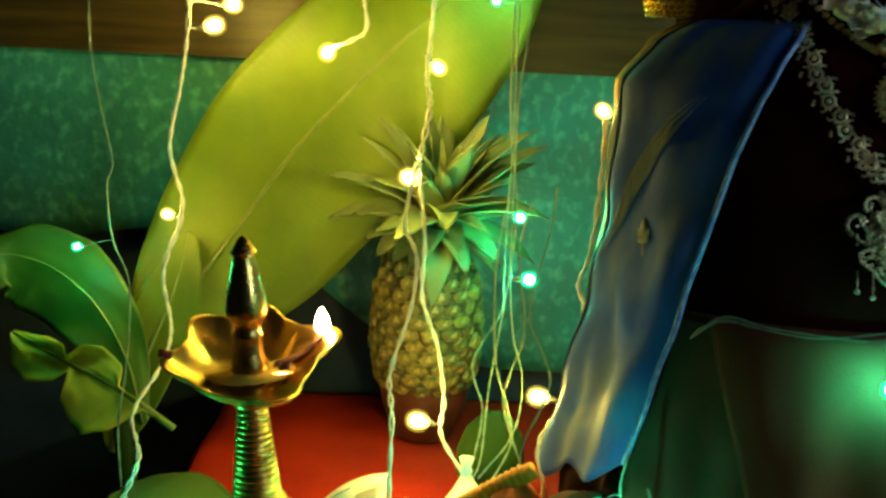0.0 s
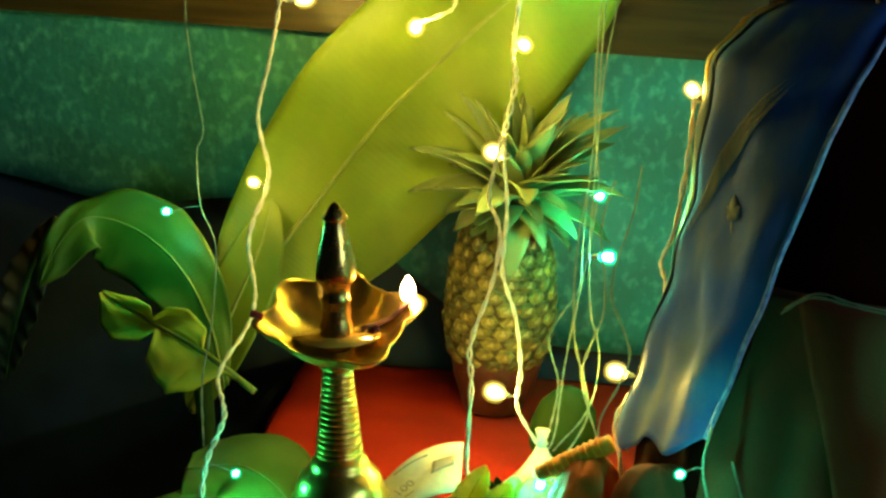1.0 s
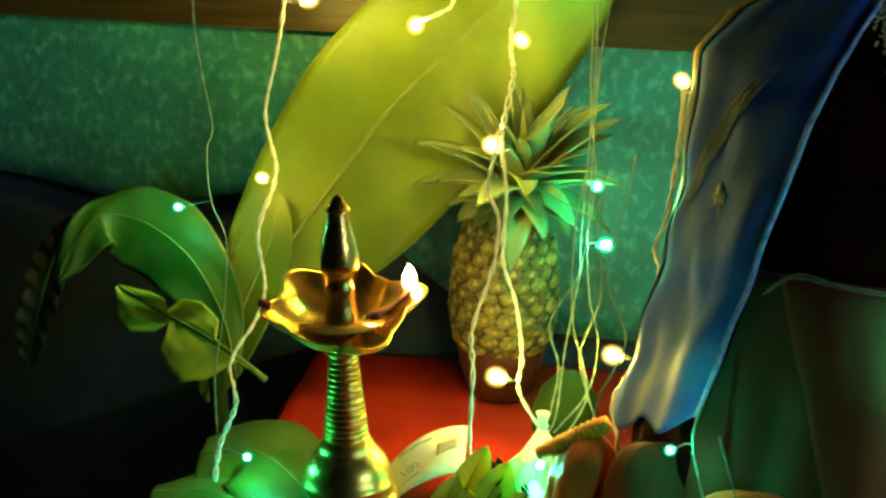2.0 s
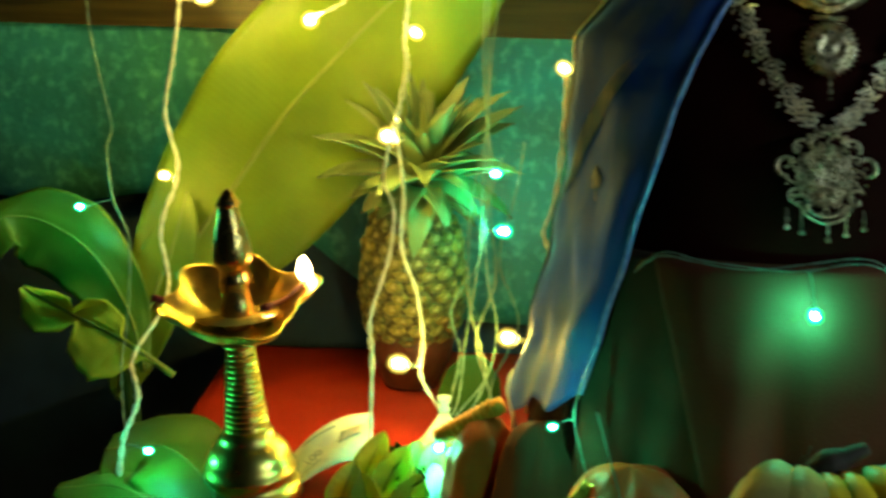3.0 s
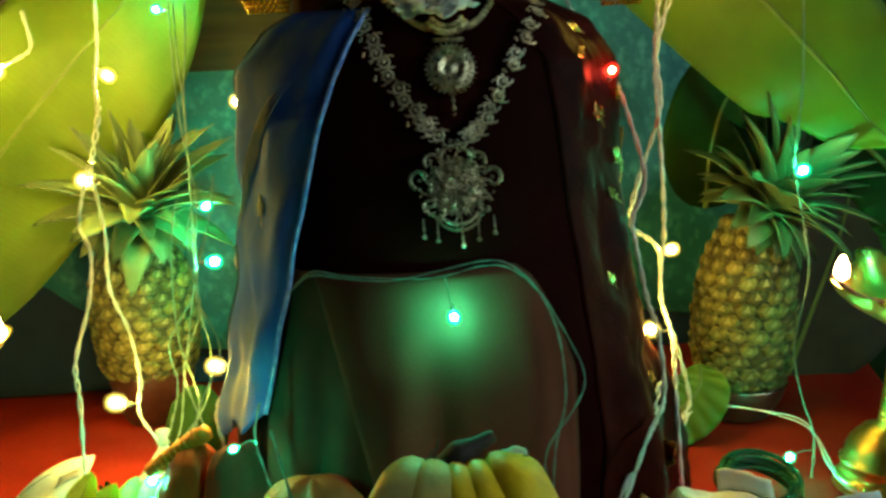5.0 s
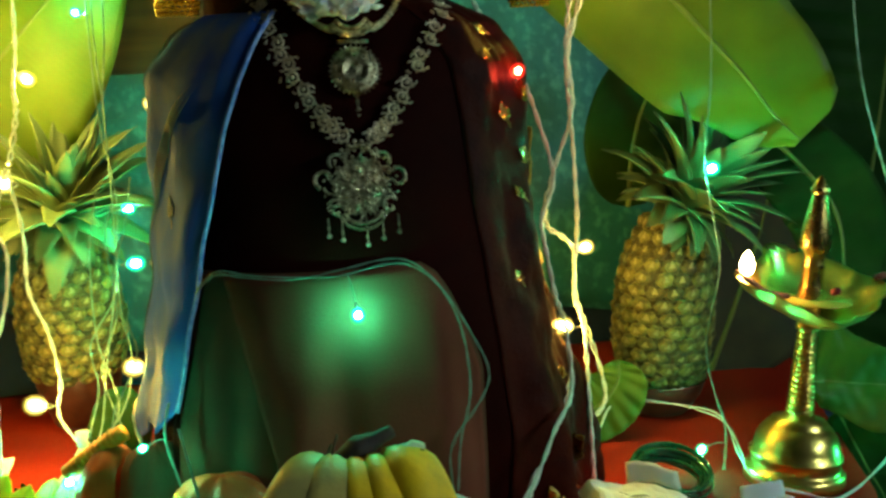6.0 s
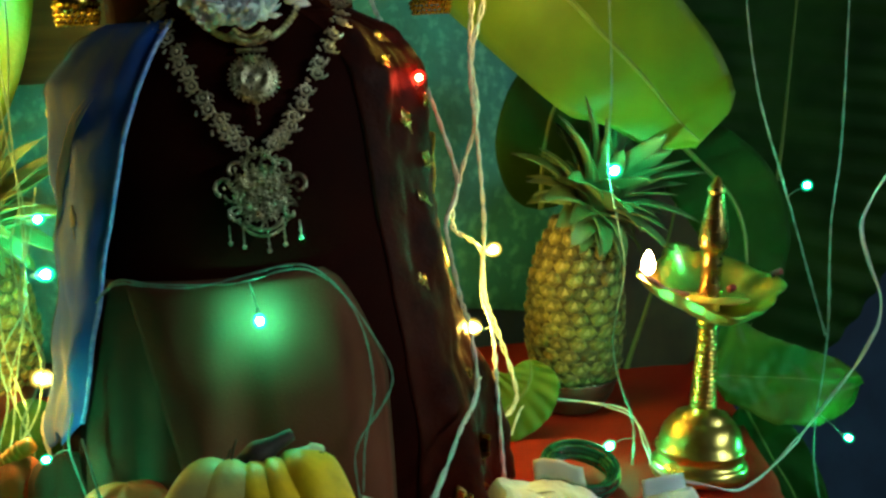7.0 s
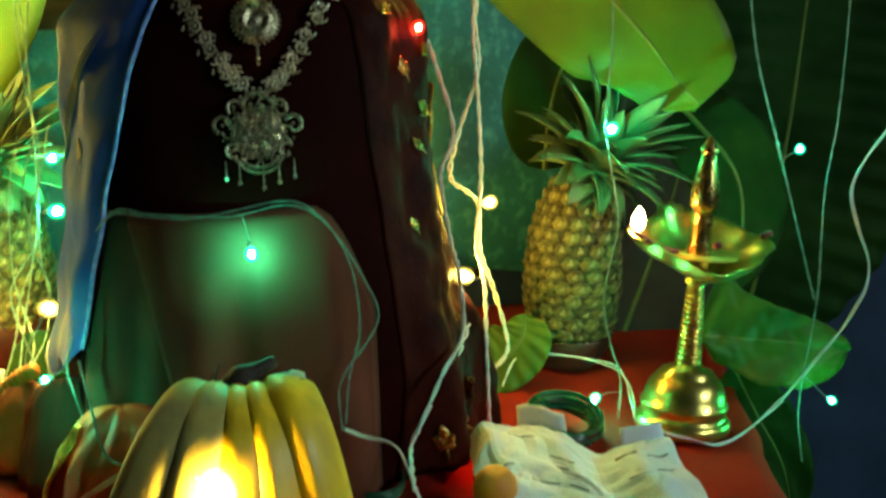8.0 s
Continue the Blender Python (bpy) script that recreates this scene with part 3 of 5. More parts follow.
leaf("table_leaf", [(-0.285, 0.735, TABLE + 0.020), (-0.235, 0.735, TABLE + 0.026), (-0.190, 0.692, TABLE + 0.020), (-0.155, 0.630, TABLE + 0.006)],
     (lobes((0, 0.030), (0.12, 0.052), (0.3, 0.062), (0.6, 0.040), (0.9, 0.036), (1, 0.030)), lobes((0, 0.030), (0.3, 0.046), (0.7, 0.050), (1, 0.040))),
     "leaf_mid", "cut piece of green banana leaf lying at the table's edge", fold=-0.16, ripple=0.003, ripples=4, normal=(0, -0.25, 1), rib_r=0.0016)
leaf("table_leaf", [(-0.312, 0.690, TABLE + 0.004), (-0.262, 0.690, TABLE + 0.008), (-0.205, 0.650, TABLE + 0.006), (-0.160, 0.590, TABLE + 0.004)],
     (lobes((0, 0.010), (0.3, 0.036), (0.7, 0.036), (1, 0.012)), lobes((0, 0.010), (0.4, 0.042), (1, 0.012))),
     "leaf_mid", "yellowish strip of banana leaf lying at the table's edge", fold=-0.10, ripple=0.002, ripples=4, normal=(0, -0.2, 1), rib_r=0.0014)
leaf("small_leaf", [(0.455, 0.80, TABLE + 0.004), (0.50, 0.79, TABLE + 0.028), (0.525, 0.785, TABLE + 0.055), (0.53, 0.79, TABLE + 0.08)],
     almond(0.035, 0.5, 0.55), "leaf", "small green leaf between the figure and the bowl", fold=0.1, ripple=0.002, normal=(-0.2, -1, 0.3))
stem = tagged(link("sapling_stem", tube(bmesh.new(), spline([(-0.292, 0.87, 0.0), (-0.296, 0.87, 0.35), (-0.298, 0.872, 0.62), (-0.312, 0.88, 0.775), (-0.33, 0.885, 0.80)]), lambda t: 0.014 - 0.008 * t, 12), "leaf_dark"),
              "green banana sapling stem standing by the table", "stem")


# ---------------------------------------------------------------- brass oil lamps
def oil_lamp(m, height, stem_top, stem_low, flame_angle, lips, label):
    lamp = thing("oil_lamp", label=label, category="oil lamp", group="brass oil lamps", m=m)
    k = height / 0.262
    base = [(0.041, 0.0), (0.0422, 0.002), (0.0418, 0.010), (0.0395, 0.0125), (0.0378, 0.0135), (0.0372, 0.021), (0.0388, 0.0225), (0.0388, 0.0255), (0.0368, 0.027),
            (0.0355, 0.034), (0.0325, 0.042), (0.0270, 0.049), (0.0230, 0.0515), (0.0232, 0.0535), (stem_low * 1.2, 0.0565), (stem_low * 0.95, 0.062)]
    part("base", lathe([(r * k, z * k) for r, z in base], 48), "brass", lamp, "bell-shaped polished foot")
    prof, n = [], 15
    for i in range(n):
        z = 0.060 + 0.070 * i / n
        r = stem_low + (stem_top - stem_low) * i / n
        for dz, dr in ((0.0, 0.86), (0.0011, 1.0), (0.0034, 1.02), (0.0046, 0.9)):
            prof.append((r * dr * k, (z + dz) * k))
    prof += [(stem_top * 0.9 * k, 0.131 * k), (stem_top * 1.25 * k, 0.133 * k), (stem_top * 1.25 * k, 0.137 * k), (stem_top * 0.95 * k, 0.139 * k), (stem_top * 1.1 * k, 0.152 * k)]
    part("stem", lathe(prof, 32), "brass", lamp, "ribbed turned stem")

    def lip(a, r, z):
        near = max(lips, key=lambda q: math.cos(a - q))
        best = math.cos(a - near)
        p = max(0.0, best - 0.92) / 0.08
        s = r / (0.052 * k)
        r *= 0.93
        return r * (1 + (0.36 if near == flame_angle else 0.22) * p ** 1.4 * s ** 2), z + 0.0015 * k * p ** 2 * s ** 3
    bowl = [(0.008, 0.1375), (0.018, 0.139), (0.031, 0.144), (0.043, 0.153), (0.051, 0.164), (0.0545, 0.1735), (0.0555, 0.1745), (0.0548, 0.1755), (0.0525, 0.174), (0.048, 0.164),
            (0.040, 0.154), (0.028, 0.147), (0.010, 0.144)]
    tip = Matrix.Translation((0, 0, 0.155 * k)) @ Matrix.Rotation(math.radians(20), 4, "X") @ Matrix.Translation((0, 0, -0.155 * k))
    dish = lathe([(r * k, (0.1755 - (0.1755 - z) * (0.74 if stem_low > 0.015 else 0.80)) * k) for r, z in bowl], 80, wobble=lip)
    dish.transform(tip)
    part("bowl", dish, "brass", lamp, "open bowl with pointed wick lips")
    part("oil", lathe([(0.034 * k, 0.1585 * k), (0.034 * k, 0.1593 * k)], 40), "oil", lamp, "dark lamp oil")
    sp = [(0.012, 0.142), (0.0125, 0.166), (0.0108, 0.171), (0.0104, 0.185), (0.0114, 0.187), (0.0098, 0.190), (0.0100, 0.197), (0.0122, 0.1995), (0.0146, 0.2025), (0.0150, 0.208), (0.0142, 0.216), (0.0115, 0.228), (0.0088, 0.239),
          (0.0075, 0.246), (0.0074, 0.2475), (0.0093, 0.2490), (0.0091, 0.2505), (0.0060, 0.2555), (0.0030, 0.2600), (0.0008, 0.262)]
    part("spire", lathe([(r * k * (1.05 if stem_low > 0.015 else 0.84), z * k) for r, z in sp], 32), "brass_dull", lamp, "turned pointed finial")
    for q in lips:
        if q != flame_angle:
            part("thread", tube(bmesh.new(), [Vector((math.cos(q) * r * k, math.sin(q) * r * k, (0.1765 + h) * k)) for r, h in ((0.056, 0.0), (0.061, 0.002), (0.065, 0.003))], 0.0030 * k, 8), "tie", lamp, "dark charred wick end")
    c, s = math.cos(flame_angle), math.sin(flame_angle)
    wick = [(0.020, 0.161), (0.040, 0.165), (0.054, 0.174), (0.064, 0.1800), (0.0670, 0.183)]
    part("wick", tube(bmesh.new(), spline([Vector((c * r * k, s * r * k, z * k)) for r, z in wick]), 0.0022 * k, 8), "wick", lamp, "cotton wick")
    fl = [(0.0008, 0.0), (0.0040, 0.0018), (0.0056, 0.005), (0.0057, 0.009), (0.0046, 0.0135), (0.0028, 0.0175), (0.0006, 0.0205)]
    f = part("flame", lathe([(r * k, z * k) for r, z in fl], 16), "flame", lamp, "small bright oil flame")
    f.location = (c * 0.0585 * k, s * 0.0585 * k, 0.179 * k)
    return lamp


LIPS = [math.radians(a) for a in (14, 78, 128, 184, 292)]
oil_lamp(pose(-0.149, 0.700, TABLE, 0, -4.0, 12), 0.262, 0.0115, 0.0185, LIPS[0], LIPS, "tall brass oil lamp with one burning wick, on the red cloth")
LIPS2 = [math.radians(a) for a in (172, 95, -10, 250)]
oil_lamp(pose(0.644, 0.645, TABLE, 0, 4.5, 8), 0.276, 0.0078, 0.0115, LIPS2[0], LIPS2, "slender brass oil lamp with one burning wick, on the red cloth")


# ---------------------------------------------------------------- pineapples
def eye_mesh():
    bm = bmesh.new()
    ring = [(0.0105, 0), (0.0052, 0.0085), (-0.0052, 0.0085), (-0.0105, 0), (-0.0052, -0.0085), (0.0052, -0.0085)]
    low = [bm.verts.new((x, y, 0)) for x, y in ring]
    mid = [bm.verts.new((x * 0.72, y * 0.72, 0.0042)) for x, y in ring]
    top = [bm.verts.new((x * 0.28, y * 0.28 - 0.001, 0.0050)) for x, y in ring]
    for a, b in ((low, mid), (mid, top)):
        for i in range(6):
            bm.faces.new((a[i], a[(i + 1) % 6], b[(i + 1) % 6], b[i]))
    bm.faces.new(top)
    # a papery bract turned up over the eye
    q = [bm.verts.new(v) for v in ((-0.0040, -0.0030, 0.0044), (0.0040, -0.0030, 0.0044), (0.0012, 0.0064, 0.0072), (0.0, -0.0008, 0.0060))]
    f = [bm.faces.new((q[0], q[1], q[3])), bm.faces.new((q[1], q[2], q[3])), bm.faces.new((q[2], q[0], q[3]))]
    for x in f:
        x.material_index = 1
    me = bpy.data.meshes.new("eye")
    bm.to_mesh(me)
    bm.free()
    me.materials.append(M["pine"])
    me.materials.append(M["pine_spine"])
    return me


def crown_mesh(bend, length, width):
    def fn(u, v):
        a = bend * u
        w = width * (1 - u) ** 0.8 * (0.75 + 0.6 * u) * (2 * v - 1)
        r = length / max(0.2, bend)
        return Vector((w, r * (1 - math.cos(a)) - 0.35 * abs(w), r * math.sin(a)))
    bm = sheet(fn, 8, 4, 0.0012)
    me = bpy.data.meshes.new("crown_leaf")
    bm.to_mesh(me)
    bm.free()
    for f in me.polygons:
        f.use_smooth = True
    me.materials.append(M["crown"])
    return me


EYE_MESH = eye_mesh()
CROWN = [crown_mesh(b, l, w) for b, l, w in ((1.1, 0.066, 0.0168), (0.8, 0.080, 0.0160), (0.5, 0.082, 0.0145), (0.3, 0.072, 0.0125), (1.3, 0.046, 0.0165))]


def pineapple(m, seed, label, tall=0.168, wide=0.053, crown_tilt=(0, 0), big=1.0):
    rng = random.Random(seed)
    pine = thing("pineapple", label=label, category="pineapple", group="pineapples", m=m)

    def rad(t):
        return wide * (0.80 + 0.20 * math.sin(math.pi * min(1, t * 1.15 + 0.02))) * (1 if t < 0.72 else 1 - 0.42 * ((t - 0.72) / 0.28) ** 2) * (1 if t > 0.12 else 0.80 + 0.2 * t / 0.12)
    body = part("fruit", lathe([(rad(i / 20) * 0.97, tall * i / 20) for i in range(21)], 40), "pine_gap", pine, "dark furrowed rind")
    rows, n = 14, 15
    for j in range(rows):
        t = (j + 0.5) / rows
        for i in range(n):
            a = 2 * math.pi * (i + 0.5 * j + 0.12 * math.sin(j)) / n
            r = rad(t)
            slope = (rad(min(1, t + 0.03)) - rad(max(0, t - 0.03))) / (0.06 * tall)
            a += rng.uniform(-0.05, 0.05)
            nrm = Vector((math.cos(a) + rng.uniform(-0.16, 0.16), math.sin(a) + rng.uniform(-0.16, 0.16), -slope + rng.uniform(-0.25, 0.12))).normalized()
            up = Vector((0, 0, 1))
            xa = up.cross(nrm).normalized()
            xa = (xa + nrm.cross(xa) * rng.uniform(-0.3, 0.3)).normalized()
            ya = nrm.cross(xa)
            k = r / wide * (0.78 + 0.26 * rng.random())
            mm = Matrix((xa * 1.22 * k, ya * 0.92, nrm * (0.40 + 0.60 * rng.random()))).transposed().to_4x4()
            mm.translation = Vector((r * 0.965 * math.cos(a), r * 0.965 * math.sin(a), tall * t))
            shared("eye", EYE_MESH, body, mm)
    tx, ty = crown_tilt
    top = Matrix.Translation((0, 0, tall - 0.004)) @ pose(0, 0, 0, tx, ty, 0)
    core = part("crown_core", lathe([(0.016, -0.004), (0.017, 0.02), (0.010, 0.05), (0.002, 0.07)], 12), "crown", pine)
    core.matrix_local = top
    for i in range(84):
        s = i / 83
        a = i * 2.39996
        # low leaves hang out, inner ones stand up
        lean = math.radians(118 - 104 * s + rng.uniform(-14, 14))
        me = CROWN[4] if s < 0.18 else CROWN[0] if s < 0.4 else CROWN[1] if s < 0.62 else CROWN[2] if s < 0.85 else CROWN[3]
        k = rng.uniform(0.72, 1.18) * big
        mm = top @ Matrix.Rotation(a, 4, "Z") @ Matrix.Translation((0, 0.012 * (1 - 0.6 * s), 0.004 + 0.032 * s)) @ Matrix.Rotation(-lean * 0.62, 4, "X") @ Matrix.Diagonal((k, k, k, 1))
        shared("crown_leaf", me, pine, mm)
    return pine


def bowl_stand(at, label, tall=1.0):
    b = thing("bowl", at, label, "bowl", "bowls under the pineapples")
    part("body", lathe([(0.030, 0), (0.032, 0.002), (0.044, 0.020), (0.050, 0.036), (0.049, 0.037), (0.043, 0.022), (0.028, 0.010), (0.004, 0.008)], 40, wobble=lambda a, r, z: (r, z * tall)), "copper", b)
    ring = [Vector((0.0495 * math.cos(2 * math.pi * i / 40), 0.0495 * math.sin(2 * math.pi * i / 40), 0.0368 * tall)) for i in range(41)]
    part("rim", tube(bmesh.new(), ring, 0.0013, 6), "steel", b, "bright rolled metal rim")
    return b


bowl_stand((0.597, 0.855, TABLE), "small dark copper bowl holding up a pineapple")
pineapple(pose(0.597, 0.855, TABLE + 0.022, 2, 3, 40), 3, "ripe pineapple with a green leafy crown, standing in a bowl", 0.190, 0.053, (36, 12), 1.36)
bowl_stand((-0.028, 1.00, TABLE), "small dark copper bowl under the yellow-lit pineapple", 1.8)
pineapple(pose(-0.028, 1.00, TABLE + 0.044, 1, -1, 10), 8, "pineapple with a spiky crown against the banana leaf", 0.172, 0.058, (24, 10), 1.36)


# ---------------------------------------------------------------- bananas
def banana_mesh(line, r, bm=None):
    bm = bm or bmesh.new()
    def rad(t):
        if t < 0.08:
            return r * (0.40 + 0.20 * t / 0.08)
        if t < 0.26:
            q = (t - 0.08) / 0.18
            return r * (0.60 + 0.40 * q * q * (3 - 2 * q))
        return r if t < 0.72 else r * max(0.22, 1 - ((t - 0.72) / 0.28) ** 2.4 * 0.8)
    side = None
    rings = []
    for i, p in enumerate(line):
        d = (line[min(i + 1, len(line) - 1)] - line[max(i - 1, 0)]).normalized()
        side = side or d.cross(Vector((0, 0, 1))).normalized()
        side = (side - d * side.dot(d)).normalized()
        up = d.cross(side)
        rr = rad(i / (len(line) - 1))
        ring = []
        for k in range(20):
            a = 2 * math.pi * k / 20
            q = rr * (1 + 0.075 * math.cos(5 * a))
            ring.append(bm.verts.new(p + side * q * math.cos(a) + up * q * math.sin(a)))
        rings.append(ring)
    for a, b in zip(rings, rings[1:]):
        for k in range(20):
            bm.faces.new((a[k], a[(k + 1) % 20], b[(k + 1) % 20], b[k]))
    bm.faces.new(rings[0][::-1])
    bm.faces.new(rings[-1])
    return bm


hand = thing("banana_bunch", (0.25, 0.47, TABLE), "hand of yellow and greenish bananas with a dark stalk", "bananas")
hand.matrix_world = Matrix()
top = Vector((0.243, 0.470, 0.834))
for ang, r, kind, out in ((-38, 0.0235, "banana_green", 0.050), (-21, 0.0215, "banana_green", 0.060), (-4, 0.0190, "banana", 0.064), (12, 0.0200, "banana", 0.060), (34, 0.0240, "banana", 0.050)):
    sx = math.sin(math.radians(ang))
    base = top + Vector((0.030 * sx, -0.004, 0.002))
    reach = (0.105 if sx < 0 else 0.052) * sx
    pts = [base, base + Vector((0.22 * reach, -0.25 * out, 0.008)), base + Vector((0.52 * reach, -0.75 * out, -0.010)), base + Vector((0.82 * reach, -out, -0.048)),
           base + Vector((0.98 * reach, -0.95 * out, -0.082)), base + Vector((0.95 * reach, -0.70 * out, -0.104))]
    part("banana", banana_mesh(spline(pts, 6), r), kind, hand, "" if kind == "banana" else "unripe greenish banana")
part("stalk", tube(bmesh.new(), spline([(0.222, 0.462, 0.846), (0.232, 0.461, 0.856), (0.246, 0.463, 0.863), (0.264, 0.468, 0.869)]), lambda t: 0.0085 - 0.0045 * (2 * t - 0.9) ** 2 + 0.001 * math.sin(14 * t), 12), "stalk", hand, "dark dried stalk")
part("bruise", lathe([(0.001, 0.0014), (0.005, 0.0010), (0.0085, 0.0000), (0.0082, -0.001)], 18, wobble=lambda a, r, z: (r * (1 + 0.2 * math.sin(3 * a) + 0.12 * math.sin(5 * a + 1)), z)), "bruise", hand, "pale bruised shoulder").matrix_local = aim((0.275, 0.452, 0.8600), (0.25, -0.75, 1.0))
part("spot", lathe([(0.0006, 0.0034), (0.003, 0.0030), (0.0034, 0.0020)], 12), "stalk", hand, "black spot").matrix_local = aim((0.280, 0.449, 0.8572), (0.3, -0.8, 1.0))
for dx, dz in ((-0.014, 0.020), (-0.010, 0.026), (-0.018, 0.014)):
    part("fibre", tube(bmesh.new(), spline([top + Vector((-0.020, -0.010, 0.014)), top + Vector((dx - 0.010, -0.014, 0.012 + dz * 0.6)), top + Vector((dx - 0.006, -0.012, 0.014 + dz))]), 0.0008, 5), "leaf_dry", hand, "dry fibre")


# ---------------------------------------------------------------- string lights
LINES = []


def strand(colour, r, points, pitch=0.032):
    """Two flexes twisted round one another along a line."""
    line = spline(points, 7)
    LINES.append((colour, line))
    ob = thing("light_string", points[0], "twisted white flex of the string lights hanging down" if colour == "white" else "thin clear green flex of the string lights", "wire", "string lights")
    ob.matrix_world = Matrix()
    length = sum((b - a).length for a, b in zip(line, line[1:]))
    fine = spline(line[::3] + [line[-1]], 6)
    turns = length / pitch
    for k in (0, 1):
        pts = []
        for i, p in enumerate(fine):
            d = (fine[min(i + 1, len(fine) - 1)] - fine[max(i - 1, 0)]).normalized()
            s = d.orthogonal().normalized()
            a = math.pi * k + turns * 2 * math.pi * i / len(fine)
            loose = r * (0.52 + 0.8 * max(0, wob(p.x, p.y, p.z, 14)))
            pts.append(p + s * loose * math.cos(a) + d.cross(s) * loose * math.sin(a))
        part("flex", tube(bmesh.new(), pts, r * 0.62, 6), "wire_" + colour, ob)
    return ob


strand("white", 0.0018, [(-0.252, 0.91, 1.212), (-0.256, 0.91, 1.122), (-0.263, 0.91, 1.068), (-0.272, 0.91, 1.013), (-0.257, 0.898, 0.96), (-0.269, 0.874, 0.907), (-0.256, 0.85, 0.863), (-0.252, 0.806, 0.842), (-0.266, 0.762, 0.811), (-0.253, 0.732, 0.786), (-0.263, 0.716, 0.75), (-0.263, 0.7, 0.705)])
strand("green", 0.00085, [(-0.334, 0.89, 1.208), (-0.338, 0.89, 1.118), (-0.329, 0.888, 1.055), (-0.317, 0.885, 1.002), (-0.322, 0.883, 0.98), (-0.316, 0.88, 0.931), (-0.296, 0.86, 0.897), (-0.293, 0.84, 0.83), (-0.295, 0.82, 0.78), (-0.287, 0.8, 0.731)])
strand("white", 0.0018, [(-0.033, 0.92, 1.223), (-0.037, 0.92, 1.133), (-0.039, 0.898, 1.091), (-0.035, 0.877, 1.066), (-0.042, 0.855, 1.02)])
strand("white", 0.0018, [(-0.044, 0.85, 1.018), (-0.048, 0.831, 0.996), (-0.051, 0.813, 0.968), (-0.04, 0.795, 0.946), (-0.043, 0.78, 0.904), (-0.057, 0.766, 0.855), (-0.054, 0.751, 0.824), (-0.053, 0.735, 0.768), (-0.05, 0.72, 0.754)])
strand("white", 0.0018, [(-0.042, 0.85, 1.018), (-0.041, 0.846, 1.005), (-0.034, 0.841, 0.954), (-0.034, 0.834, 0.903), (-0.019, 0.826, 0.863), (-0.011, 0.814, 0.818), (-0.012, 0.796, 0.791), (0.01, 0.778, 0.762)])
strand("white", 0.0018, [(-0.129, 0.905, 1.11), (-0.108, 0.903, 1.119), (-0.095, 0.902, 1.13), (-0.099, 0.9, 1.161)])
strand("green", 0.00085, [(0.044, 0.9, 1.226), (0.04, 0.9, 1.136), (0.042, 0.9, 1.058), (0.041, 0.9, 0.977), (0.04, 0.889, 0.912), (0.038, 0.871, 0.882), (0.014, 0.849, 0.842), (0.023, 0.814, 0.809), (0.015, 0.78, 0.772)])
strand("green", 0.00085, [(0.054000000000000006, 0.9, 1.227), (0.05, 0.9, 1.137), (0.044, 0.891, 1.074), (0.044, 0.883, 0.99), (0.043, 0.869, 0.916), (0.034, 0.851, 0.854), (0.028, 0.83, 0.815), (0.023, 0.8, 0.77), (0.013, 0.77, 0.759)])
strand("green", 0.00085, [(0.039999999999999994, 0.9, 1.247), (0.036, 0.9, 1.157), (0.038, 0.891, 1.053), (0.048, 0.883, 0.98), (0.044, 0.863, 0.918), (0.048, 0.837, 0.869), (0.056, 0.814, 0.839), (0.049, 0.794, 0.796), (0.02, 0.775, 0.762)])
strand("white", 0.0018, [(0.103, 0.768, 1.073), (0.103, 0.765, 1.02), (0.098, 0.761, 0.963), (0.09, 0.758, 0.937), (0.096, 0.756, 0.913), (0.084, 0.754, 0.853), (0.08, 0.752, 0.833), (0.064, 0.735, 0.808), (0.07, 0.717, 0.775), (0.063, 0.7, 0.73)])
strand("green", 0.0007, [(0.137, 0.578, 0.947), (0.153, 0.57, 0.961), (0.177, 0.561, 0.959), (0.208, 0.553, 0.957), (0.241, 0.55, 0.962), (0.277, 0.548, 0.968), (0.297, 0.545, 0.962), (0.317, 0.546, 0.939), (0.337, 0.547, 0.903), (0.347, 0.548, 0.876), (0.338, 0.54, 0.857), (0.314, 0.533, 0.827), (0.313, 0.525, 0.791)])
strand("green", 0.0007, [(0.139, 0.578, 0.95), (0.155, 0.569, 0.964), (0.177, 0.56, 0.961), (0.209, 0.552, 0.959), (0.241, 0.549, 0.958), (0.281, 0.546, 0.965), (0.305, 0.546, 0.953), (0.321, 0.547, 0.93), (0.33, 0.548, 0.899), (0.331, 0.542, 0.862), (0.321, 0.533, 0.831), (0.316, 0.525, 0.795)])
strand("white", 0.0018, [(0.374, 0.69, 1.265), (0.37, 0.69, 1.175), (0.375, 0.688, 1.147), (0.386, 0.687, 1.128), (0.41, 0.685, 1.089), (0.421, 0.677, 1.056), (0.433, 0.668, 1.002), (0.42, 0.66, 0.97), (0.418, 0.645, 0.949), (0.422, 0.63, 0.908), (0.425, 0.615, 0.887), (0.423, 0.592, 0.84), (0.402, 0.568, 0.817), (0.374, 0.545, 0.773)])
strand("white", 0.0018, [(0.495, 0.76, 1.26), (0.491, 0.76, 1.17), (0.473, 0.755, 1.104), (0.475, 0.75, 1.053), (0.455, 0.745, 0.997), (0.444, 0.743, 0.95), (0.469, 0.742, 0.926), (0.472, 0.74, 0.877), (0.484, 0.737, 0.837), (0.497, 0.733, 0.78), (0.481, 0.73, 0.757)])
strand("white", 0.0018, [(0.482, 0.76, 1.26), (0.478, 0.76, 1.17), (0.47, 0.751, 1.094), (0.472, 0.743, 1.027), (0.471, 0.729, 0.95), (0.461, 0.711, 0.89), (0.464, 0.691, 0.862), (0.46, 0.666, 0.807), (0.456, 0.64, 0.731)])
